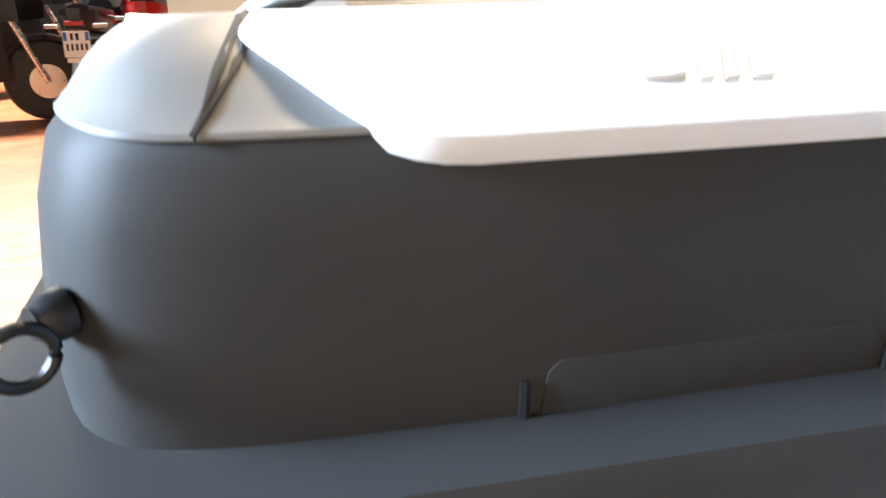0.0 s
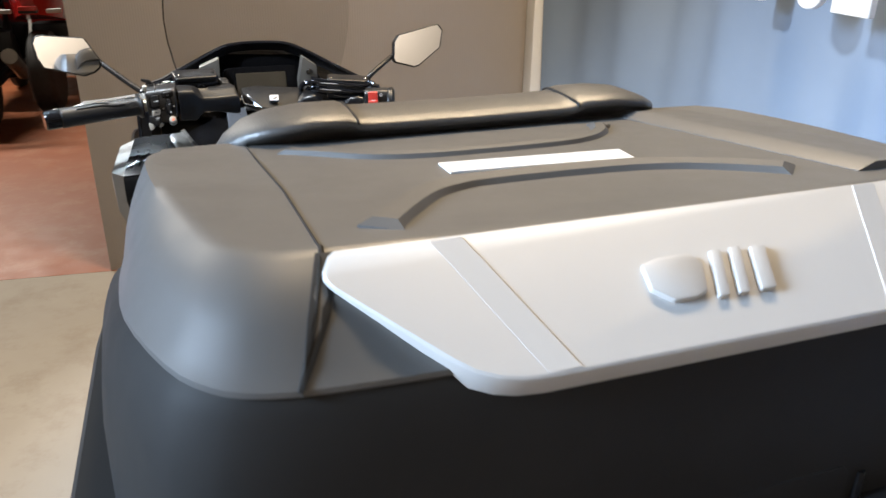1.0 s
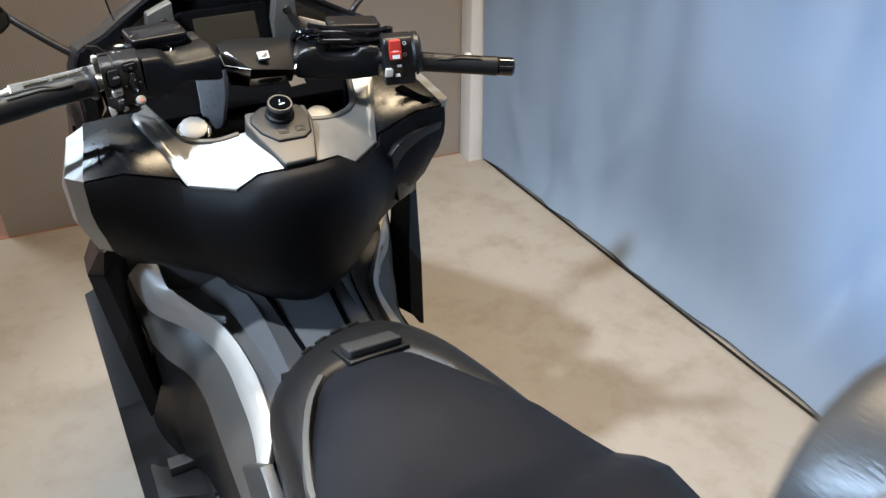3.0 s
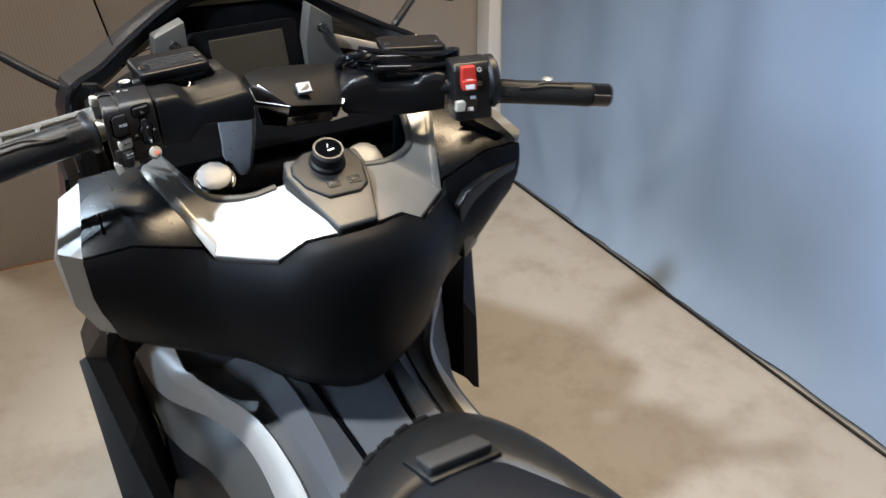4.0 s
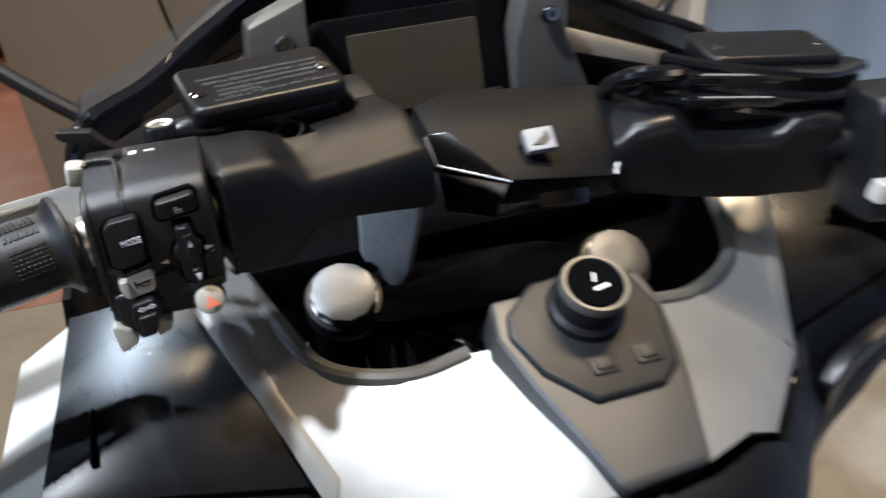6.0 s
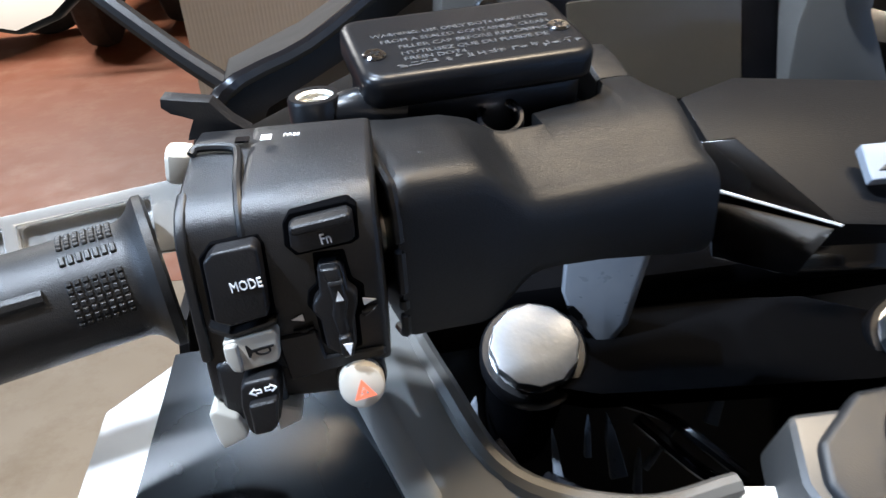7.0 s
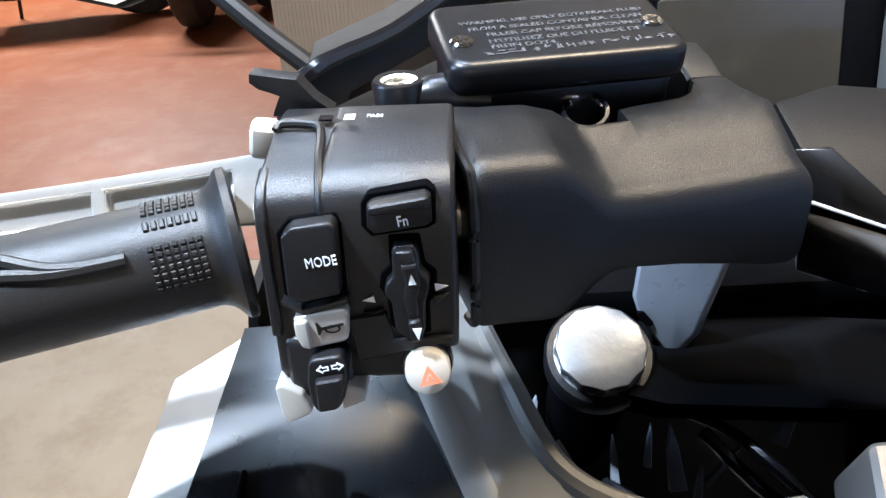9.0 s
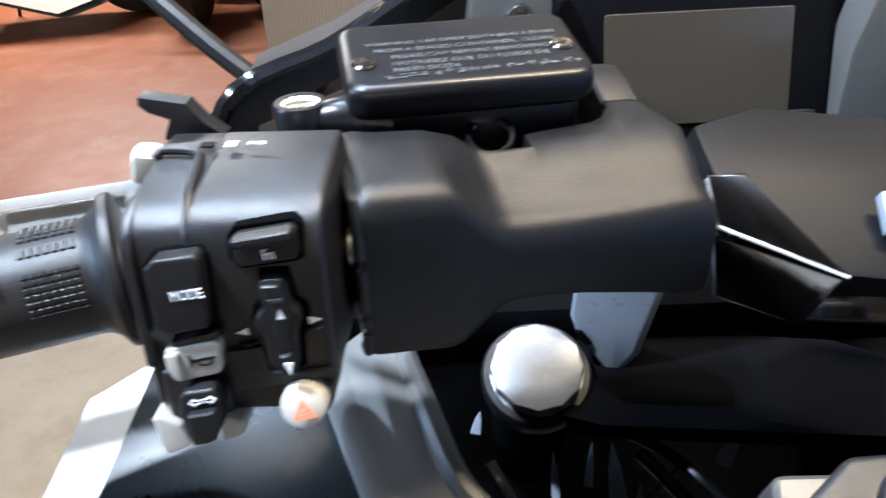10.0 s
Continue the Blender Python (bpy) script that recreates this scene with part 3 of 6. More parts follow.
    half = [(138, 62.5), (140.5, 60.5), (143.5, 54.5), (144, 51.5), (142, 47.5), (110, 12.5), (103.5, 6.5), (96, 2.8), (88, 0.7), (78, -0.2)]
    o = [(-x / 1000, y / 1000) for x, y in half] + [(x / 1000, y / 1000) for x, y in reversed(half)]

    def plate_ring(k, n0, n1):
        return [P @ Vector((x * (1 - k / 0.144), 0.031 + (y - 0.031) * (1 - k / 0.032), n1 + (n0 - n1) * (y / 0.0625))) for x, y in o]
    plate = part("rear_plate", loft([plate_ring(0.0030, -0.009, -0.0135), plate_ring(0.0006, -0.0070, -0.0125), plate_ring(0, -0.0014, -0.0016), plate_ring(0.0004, -0.0006, -0.0006), plate_ring(0.0013, 0, 0)]), PLATE, root, "pearl white rear plate with a raised emblem", smooth=30)
    for s in (-1, 1):
        part("crease", loft([[P @ Vector((s * (x + dx), y, n)) for dx, n in ((-0.0022, -0.001), (0, 0.0004), (0.012, 0.0001), (0.0125, -0.001))] for x, y in ((0.0915, 0.0608), (0.086, 0.048), (0.0775, 0.027), (0.067, 0.0015))]), PLATE, plate, smooth=20)
    for out in ([(-27, -9), (-20, -11), (-6, -11), (-2, -6), (-6, 6), (-12, 8), (-21, 8), (-28, 2)], [(4, -11), (9, -11), (2, 9.5), (-3, 9.5)], [(13, -11), (18, -11), (11, 9.5), (6, 9.5)], [(22, -10), (29, -10), (23, 9.5), (16, 9.5)]):
        part("emblem_bar", prism([(x / 1000 - 0.001, 0.027 - y / 1000) for x, y in out], 0.0026, P, 0.0009, 2, -0.002), PLATE, plate)
    # backrest pad: flat middle and two slightly raised, tapering ends, overhanging the lid
    half_secs = [(0.163, 1.405), (0.161, 1.411), (0.155, 1.4195), (0.143, 1.4290), (0.128, 1.4345), (0.105, 1.4372), (0.082, 1.4370), (0.074, 1.4340), (0.066, 1.4335)]
    rings = []
    for x, z in [(-a, c) for a, c in half_secs] + [(0.0, 1.4330)] + list(reversed(half_secs)):
        out = max(0, abs(x) - 0.125)
        y0, y1 = -1.1055 + 14 * out * out * (2 - out * 10) + 0.25 * out, -1.0450 - 4 * out * out
        y, w = (y0 + y1) / 2, (y1 - y0) / 2
        prof = [(-w * 0.55, -0.013), (-w * 0.96, -0.0062), (-w, -0.0045), (-w * 0.985, -0.0022), (-w * 0.9, -0.0006), (-w * 0.5, 0.0006), (0, 0.001), (w * 0.6, 0.0), (w * 0.88, -0.003), (w, -0.009), (w * 1.02, -0.022), (w * 0.95, -0.045), (w * 0.3, -0.05)]
        rings.append([BK @ Vector((CX + x, y + a, z + b)) for a, b in prof])
    pad = part("backrest_pad", loft(rings), PAD, root, "black grained leatherette backrest pad", smooth=60)
    for s in (-1, 1):
        part("pad_stitching", tube(smooth_path([BK @ Vector((CX + s * 0.0765, -1.0752 + a, 1.4352 + b)) for a, b in ((-0.030, -0.002), (-0.026, 0.0), (-0.012, 0.0007), (0.002, 0.0009), (0.018, 0.0), (0.0265, -0.0028))]), 0.0009, 6), BLACK, pad)
    part("pad_base", slab([BK @ Vector((CX + x, y, z)) for x, y, z in ((-0.130, -1.084, 1.427), (0.130, -1.084, 1.427), (0.130, -1.05, 1.425), (-0.130, -1.05, 1.425))], (0, 0, -0.03), 0.003), BLACK, pad)
    # rear lock cover, lock and the side ring
    R = frame_like(BK @ Vector((CX + 0.012, -1.3685, 1.3235)), B3 @ Vector((1, 0, 0)), Vector((0, 0, 1)))
    part("lock_cover", prism([(-0.068, -0.019), (0.068, -0.019), (0.064, 0.010), (0.060, 0.014), (-0.060, 0.014), (-0.064, 0.010)], 0.0005, R, 0.0005, 3, -0.004), CASE, lid)
    for u in (-0.072, 0.072):
        part("cover_groove", tube([R @ Vector((u, 0.008, -0.0006)), R @ Vector((u, -0.019, -0.0002))], 0.0022, 8, 0.003), BLACK, lid)
    part("lock", turned(BK @ Vector((CX - 0.075, -1.396, 1.272)), BK @ Vector((CX - 0.075, -1.42, 1.275)), [(0, 0.012), (0.006, 0.012), (0.008, 0.009)], 20), STEEL, low, "round key lock")
    base = BK @ Vector((-0.2185, -1.3515, 1.364))
    outv = (BK.to_3x3() @ Vector((-0.75, -0.65, 0))).normalized()
    hook = part("ring_mount", turned(base - outv * 0.004, base + outv, [(0, 0.0085), (0.006, 0.0082), (0.009, 0.0060), (0.011, 0.0055)], 20), BLACK, lid, "black ring mount")
    side = outv.cross(Vector((0, 0, 1)))
    loop = [base + outv * (0.0135 + 0.0095 * math.cos(a)) + Vector((0, 0, 1)) * (0.0095 * math.sin(a) - 0.007) + side * (0.002 * math.cos(a) - 0.004) for a in [2 * math.pi * i / 24 for i in range(25)]]
    part("ring", tube(loop, 0.0023, 8), BLACK, hook, "black plastic ring")
    return root


top_case()

# the scooter: its handlebar, dash and mirrors
scooter = thing("scooter", BK.copy(), "black and silver touring maxi scooter on its stand", "scooter")


def bk(*pts):
    return [BK @ Vector(p) for p in pts]


def frame_of(origin, ex, ey):
    """A pose whose x and y lie along ex and (nearly) ey, and whose z stands out of that face."""
    ey = Vector(ey).normalized()
    ex = (Vector(ex) - ey * Vector(ex).dot(ey)).normalized()
    n = ex.cross(ey)
    m = Matrix((ex, ey, n)).transposed().to_4x4()
    m.translation = origin
    return m


def mm(*pts):
    return [(x / 1000, y / 1000) for x, y in pts]


def letters(text, size, m, thick=0.0003):
    c = bpy.data.curves.new("letters", "FONT")
    c.body, c.size, c.extrude, c.align_x, c.align_y = text, size, thick, "CENTER", "CENTER"
    c.resolution_u = 2
    ob = new("letters", c)
    bpy.context.view_layer.update()
    me = bpy.data.meshes.new_from_object(ob.evaluated_get(bpy.context.evaluated_depsgraph_get()))
    bpy.data.objects.remove(ob)
    bm = bmesh.new()
    bm.from_mesh(me)
    bpy.data.meshes.remove(me)
    return moved(bm, m)


def at_mm(m, u, v, w=0.0, turn=0.0, sx=1.0):
    return m @ pose(u / 1000, v / 1000, w / 1000, 0, 0, turn) @ Matrix.Diagonal((sx, 1, 1, 1))


# ---- left switch housing: its face looks back at the rider
SW = frame_of((-0.185, 1.434, 1.185), (1, 0.03, 0), (0, 0.1, 1))
SIDE = Matrix((-SW.col[2].to_3d(), SW.col[1].to_3d(), SW.col[0].to_3d())).transposed().to_4x4()
SIDE.translation = SW.translation


def across(profile, u0, u1, bevel):
    """A side profile (ahead of the face, height, in mm) drawn across the housing from u0 to u1."""
    return prism(mm(*profile), u1 / 1000, SIDE, bevel, 3, u0 / 1000)


def left_switches():
    main = across([(0, -17), (0, 24), (1.2, 28), (4, 31.5), (10, 34.5), (46, 40), (52, 34), (52, -14), (44, -20), (6, -21), (1.5, -20)], -9, 27, 0.0022)
    thumb = across([(1.0, -27), (1.0, 22), (2.4, 26.5), (6, 30), (12, 33), (33, 37.5), (35, 38.5), (50, 38.5), (52, 30), (50, -26), (30, -33), (10, -32), (3, -30)], -26, -5, 0.0025)
    house = part("switch_housing", joined(main, thumb), SWITCH, scooter, "left switch housing of matt black plastic")
    # raised rim round the thumb rest and the moulded edge of its outer cheek
    rim_path = [(1.0, 6, -8.6), (0.9, 22, -8.6), (2.4, 27.4, -8.8), (6.6, 31.4, -9.2), (14, 34.6, -10.0), (27, 37.4, -11.2), (31, 38.6, -13.5), (32, 38.9, -23), (30, 37.6, -25)]
    part("rim", tube(smooth_path([SIDE @ Vector((a / 1000, v / 1000, u / 1000)) for a, v, u in rim_path], 4), 0.0013, 8), SWITCH, house)
    part("cheek", across([(-0.6, -14), (-0.6, 21), (1, 26), (5, 30), (12, 33.4), (12, 28), (5, 24), (3, 18), (3, -14)], -26.4, -23.2, 0.0012), SWITCH, house)
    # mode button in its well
    part("button_well", prism(mm((-21, 18.6), (-17.4, 22.8), (-4.4, 24.4), (-3.2, 21.5), (-3.4, -0.9), (-16.2, -5.2), (-21.2, -1.6)), 0.0004, SW, 0.0003, 1, -0.004), UNLIT, house, "black gap round the button")
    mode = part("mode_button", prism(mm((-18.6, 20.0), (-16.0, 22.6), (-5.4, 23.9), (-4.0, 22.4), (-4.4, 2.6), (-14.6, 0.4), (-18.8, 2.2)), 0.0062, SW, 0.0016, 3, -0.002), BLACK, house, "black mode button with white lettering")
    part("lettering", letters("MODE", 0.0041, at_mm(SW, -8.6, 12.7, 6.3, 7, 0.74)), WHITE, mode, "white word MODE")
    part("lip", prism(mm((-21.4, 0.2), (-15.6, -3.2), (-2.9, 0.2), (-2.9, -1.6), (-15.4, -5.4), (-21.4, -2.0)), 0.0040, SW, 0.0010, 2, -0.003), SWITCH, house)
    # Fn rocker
    part("button_well", prism(mm((2.4, 26.8), (4.4, 29.5), (19.8, 31.6), (22.2, 29.8), (22.0, 20.4), (19.9, 19.1), (4.6, 17.0), (2.0, 20.2)), 0.0004, SW, 0.0003, 1, -0.004), UNLIT, house, "black gap round the button")
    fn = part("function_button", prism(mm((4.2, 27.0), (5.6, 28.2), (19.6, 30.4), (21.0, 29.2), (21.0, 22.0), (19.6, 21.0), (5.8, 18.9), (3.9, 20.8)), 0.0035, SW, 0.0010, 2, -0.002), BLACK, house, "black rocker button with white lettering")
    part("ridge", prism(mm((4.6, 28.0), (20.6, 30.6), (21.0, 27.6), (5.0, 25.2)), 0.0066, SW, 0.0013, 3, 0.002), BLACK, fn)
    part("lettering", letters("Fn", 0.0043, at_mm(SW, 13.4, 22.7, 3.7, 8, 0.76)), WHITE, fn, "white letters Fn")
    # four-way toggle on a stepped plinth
    part("toggle_well", prism(mm((9, 17.4), (17.5, 17.6), (18.6, 9), (21.6, 6.4), (21.4, -1.5), (19.3, -3.5), (19.2, -13.4), (12.2, -15.2), (8, -11), (7.4, -2), (5.4, 1.6), (6.2, 6.0), (8.8, 8.4)), 0.0005, SW, 0.0004, 1, -0.004), UNLIT, house)
    tog = part("toggle", prism(mm((10.0, 14.0), (10.6, 16.0), (16.0, 16.3), (17.0, 13.7), (17.4, 8.4), (19.8, 6.0), (19.4, 2.4), (18.2, -1.7), (17.9, -9.7), (17.0, -12.4), (13.0, -13.3), (9.6, -10.1), (9.0, -1.2), (7.2, 1.6), (7.7, 4.6), (9.8, 7.0)), 0.0050, SW, 0.0013, 3, 0), BLACK, house, "black four-way toggle with white arrows")
    part("toggle_spine", prism(mm((12.2, 10.8), (16.4, 11.2), (17.2, 4.5), (16.2, 0.5), (16.6, -5.5), (13.6, -6.2), (12.4, 0.2), (13.2, 4.6)), 0.0066, SW, 0.0014, 3, 0.002), BLACK, tog)
    part("toggle_tip", prism(mm((10.7, 15.8), (15.9, 16.0), (16.8, 11.6), (12.8, 11.0)), 0.0078, SW, 0.0012, 3, 0.003), SWITCH, tog)
    part("tip_edge", prism(mm((12.6, 11.8), (16.6, 12.3), (16.7, 11.0), (12.8, 10.5)), 0.0080, SW, 0.0004, 2, 0.004), DGREY, tog)
    part("toggle_tip", prism(mm((13.2, -5.6), (16.8, -5.0), (17.4, -11.8), (14.0, -12.6)), 0.0078, SW, 0.0014, 3, 0.003), BLACK, tog)
    for u, v, w, a, s in ((15.1, 7.0, 6.7, 4, 0.85), (16.0, -9.2, 7.9, 184, 1.05), (22.6, 1.3, 0.3, -84, 1.0), (2.3, -2.4, 0.3, 98, 0.95)):
        part("arrow", prism([(-0.0012 * s, -0.0017 * s), (0.0012 * s, -0.0017 * s), (0, 0.0019 * s)], 0.0003, at_mm(SW, u, v, w, a)), WHITE, tog if w > 1 else house, "white arrow", smooth=0)
    # moulded side wedges below the sideways arrows
    part("wedge", prism(mm((20.0, -1.6), (25.0, -0.4), (21.0, -3.6)), 0.0016, SW, 0.0004, 1, -0.002), SWITCH, house)
    part("wedge", prism(mm((0.2, -6.0), (6.6, -5.2), (4.0, -6.8)), 0.0016, SW, 0.0004, 1, -0.002), SWITCH, house)
    part("face_plate", prism(mm((-4.4, -8.0), (7.0, -6.4), (8.4, -15.4), (25.6, -14.2), (25.4, -16.8), (-2.4, -22.6)), 0.0012, SW, 0.0006, 1, -0.003), SWITCH, house)
    # horn
    horn = part("horn_button", prism(mm((-18.6, -5.5), (-16.5, -5.0), (-4.2, -2.8), (-3.2, -4.4), (-3.8, -12.3), (-5.1, -13.5), (-15.4, -15.8), (-17.4, -14.5), (-18.6, -10.7)), 0.0044, SW, 0.0014, 3, -0.002), IVORY, house, "ivory horn button with black symbol")
    part("horn_step", prism(mm((-18.4, -6.0), (-14.6, -5.6), (-14.0, -15.0), (-16.8, -14.4), (-18.2, -10.6)), 0.0062, SW, 0.0012, 3, 0.002), IVORY, horn)
    H = at_mm(SW, -8.5, -8.6, 4.5, 8)
    part("symbol", joined(prism(mm((-3.8, 2.2), (-3.3, 2.2), (-2.4, 0.5), (3.9, 0.9), (3.9, 0.3), (-2.4, -0.4), (-3.3, -1.8), (-3.8, -1.8)), 0.0003, H),
                          loft([[H @ Vector(((0.6 + r * 2.3 * math.cos(t)) / 1000, (-0.5 + r * 1.3 * math.sin(t)) / 1000, h)) for t in [2 * math.pi * i / 16 for i in range(16)]] for r, h in ((1, 0), (1, 0.0003), (0.74, 0.0003), (0.74, 0))], caps=False)), BLACK, horn, "black horn outline", smooth=0)
    # lower nose of the housing below the horn, indicator slide and its wings
    part("lower_nose", across([(-0.4, -36), (-0.4, -15), (4, -14), (40, -14), (40, -34), (14, -38)], -23.5, -4.5, 0.003), SWITCH, house)
    ind = part("indicator_switch", prism(mm((-15.4, -18.5), (-14.3, -16.8), (-6.0, -15.6), (-4.6, -17.8), (-5.0, -23.1), (-6.0, -30.0), (-7.8, -33.7), (-14.6, -34.7), (-15.8, -31.5), (-16.2, -24.3)), 0.0085, SW, 0.0016, 3, -0.012), BLACK, house, "black indicator slide switch")
    part("ramp", prism(mm((-13.6, -22.6), (-5.2, -21.2), (-6.4, -29.8), (-8.2, -32.4), (-13.6, -33.2)), 0.0112, SW, 0.0014, 3, 0.006), BLACK, ind)
    arrow = [(-2.1, 0), (-0.3, 1.4), (-0.3, 0.65), (1.5, 0.65), (1.5, -0.65), (-0.3, -0.65), (-0.3, -1.4)]
    for u, v, turn in ((-11.0, -19.6, 9), (-7.2, -18.8, 189)):
        A = at_mm(SW, u, v, 8.6, turn)
        part("arrow_outline", loft([[A @ Vector(((0.1 + (x - 0.1) * k) / 1000, y * (1 - (1 - k) * 1.3) / 1000, h)) for x, y in arrow] for k, h in ((1, 0), (1, 0.0003), (0.72, 0.0003), (0.72, 0))], caps=False), WHITE, ind, "white arrow outline", smooth=0)
    for o in ([(-27.4, -30.1), (-25.6, -28.7), (-19.4, -32.0), (-17.0, -38.6), (-18.5, -40.2), (-25.0, -43.2), (-26.2, -40.0)], [(-8, -29.0), (-0.6, -31.4), (-1.0, -35.6), (-8.2, -38.8)]):
        part("wing", prism(mm(*o), 0.003, SW, 0.0016, 3, -0.008), IVORY, ind, "grey ivory wing of the slide")
    # hazard button
    hz = at_mm(SW, 17.6, -24.8, 0) @ pose(0, 0, 0, -16, 4, 0)
    part("hazard_boss", turned(hz @ Vector((0, 0, -0.03)), hz @ Vector((0, 0, 0.004)), [(0, 0.0074), (0.026, 0.0078), (0.030, 0.0072)], 24), SWITCH, house)
    hzb = part("hazard_button", turned(hz @ Vector((0, 0, -0.002)), hz @ Vector((0, 0, 1)), [(0, 0.0066), (0.008, 0.0066), (0.0095, 0.0062), (0.0100, 0.0054), (0.0100, 0.0)], 28), IVORY, house, "round ivory hazard button with orange triangle")
    T = hz @ pose(0.0004, -0.0006, 0.0100, 0, 0, 8)
    tri = [(0.0037 * math.sin(a), 0.0037 * math.cos(a)) for a in (0, 2.094, 4.189)]
    inner = [(x * 0.45, y * 0.45) for x, y in tri]
    part("triangle", loft([[T @ Vector((x, y, h)) for x, y in r] for r, h in ((tri, -0.0002), (tri, 0.0003), (inner, 0.0003), (inner, -0.0002))], caps=False), ORANGE, hzb, "orange warning triangle", smooth=0)
    part("triangle_dot", turned(T @ Vector((0, 0, -0.0002)), T @ Vector((0, 0, 1)), [(0, 0.0006), (0.0006, 0.0006)], 10), ORANGE, hzb, smooth=0)
    # bottom step under the right half
    part("lower_step", across([(1.5, -30), (1.5, -18), (46, -14), (44, -26), (20, -31)], -6, 13, 0.002), SWITCH, house)
    # headlight flasher lever at the back, behind the housing
    fl = [(-0.2239, 1.492, 1.2280), (-0.2196, 1.492, 1.2273), (-0.2091, 1.492, 1.2257), (-0.2040, 1.492, 1.2193), (-0.1985, 1.492, 1.2150), (-0.2184, 1.492, 1.2135), (-0.2148, 1.492, 1.2204), (-0.2217, 1.492, 1.2228), (-0.2243, 1.492, 1.2251)]
    part("flasher_lever", slab(fl, (0.0005, 0.0055, 0.0005), 0.0009), BLACK, house, "black forked flasher lever")
    part("window", prism(mm((-2, -1.5), (2, -1.5), (2, 1.5), (-2, 1.5)), 0.0006, frame_of((-0.1965, 1.4715, 1.2208), (1, 0.15, 0), (0, 1, 0.05))), GLOSS, house)
    T = frame_of((-0.1885, 1.4715, 1.2212), (1, 0.1, 0.02), (0, 1, 0.05))
    part("lettering", letters("PASS", 0.0024, at_mm(T, 6.5, 0, 0.2), 0.0002), WHITE, house, "small white word PASS")
    for v in (-1.3, 0, 1.3):
        part("beam_mark", prism(mm((-2.6, v - 0.35), (0.6, v - 0.35), (0.6, v + 0.35), (-2.6, v + 0.35)), 0.0003, T), WHITE, house, smooth=0)
    part("cruise_tab", block(0.009, 0.010, 0.011, pose(-0.2165, 1.474, 1.2140, 0, 10, 8), 0.003, 3), IVORY, house, "pale grey tab")
    part("bar_collar", turned((-0.221, 1.466, 1.182), (-0.14, 1.487, 1.185), [(0, 0.0125), (0.006, 0.0125), (0.006, 0.011), (0.085, 0.011)], 20), STEEL, house, "bare steel bar end beside the grip")


left_switches()


# ---- grips and levers
def grip(p_in, p_out, name_label, fat=1.0):
    a = (Vector(p_out) - Vector(p_in))
    L = a.length
    a.normalize()
    side = a.cross(Vector((0, 0, 1))).normalized()
    up = side.cross(a).normalized()
    if up.z < 0:
        up, side = -up, -side
    body = turned(p_in, p_out, [(d, r * fat) for d, r in [(0, 0.0222), (0.001, 0.0242), (0.0034, 0.0242), (0.0046, 0.0230), (0.0060, 0.0208), (0.0078, 0.0192), (0.0096, 0.0184), (0.0112, 0.0180), (L * 0.55, 0.0180), (L - 0.026, 0.0182), (L - 0.02, 0.0186), (L - 0.012, 0.0186), (L - 0.010, 0.0165)]], 36)
    g = part("grip", body, RUBBER, scooter, name_label)
    part("bar_weight", turned(Vector(p_in) + a * (L - 0.010), p_out, [(0, 0.0165 * fat), (0.001, 0.0178 * fat), (0.024, 0.0178 * fat), (0.027, 0.015 * fat)], 28), GLOSS, g, "black bar end weight")

    def on(s, ang, r=0.0178):
        d = up * math.cos(ang) + side * math.sin(ang)
        return Vector(p_in) + a * s + d * (r * fat), d

    # cross-cut knurling beside the flange, in bands with a smooth land between
    sense = -1 if a.x < 0 else 1
    for ang, tall in [(x, 1.0) for x in (-24, -17.5, -11, -4.5, 2, 8.5)] + [(25, 2.1)] + [(x, 1.0) for x in (48, 54.5, 61, 67.5, 74, 80.5, 87)]:
        for i in range(7):
            p, d = on(0.0122 + 0.0023 * i, radians(ang) * sense, 0.0180)
            part("knurl", moved(block(0.0017, 0.0016 * tall, 0.0014, Matrix(), 0.0003, 1), frame_of(p, a, d.cross(a))), RUBBER, g)
    # raised wave along the grip
    for sgn, k in ((1, 0.0), (1, 0.42)):
        pts = []
        for i in range(40):
            t = i / 39
            s = 0.033 + t * (L - 0.072)
            w = 1 / (1 + math.exp((t - 0.33) * 16))
            p, d = on(s, (radians(12 + 40 * w) + k * (1 - w)) * (-1 if a.x < 0 else 1), 0.0178)
            pts.append(p)
        part("wave_rib", tube(pts, 0.0022, 8), RUBBER, g)
    return g


grip((-0.2263, 1.4650, 1.1831), (-0.372, 1.405, 1.178), "black ribbed rubber handlebar grip")
grip((0.262, 1.437, 1.157), (0.397, 1.390, 1.145), "black ribbed rubber handlebar grip", 0.86)


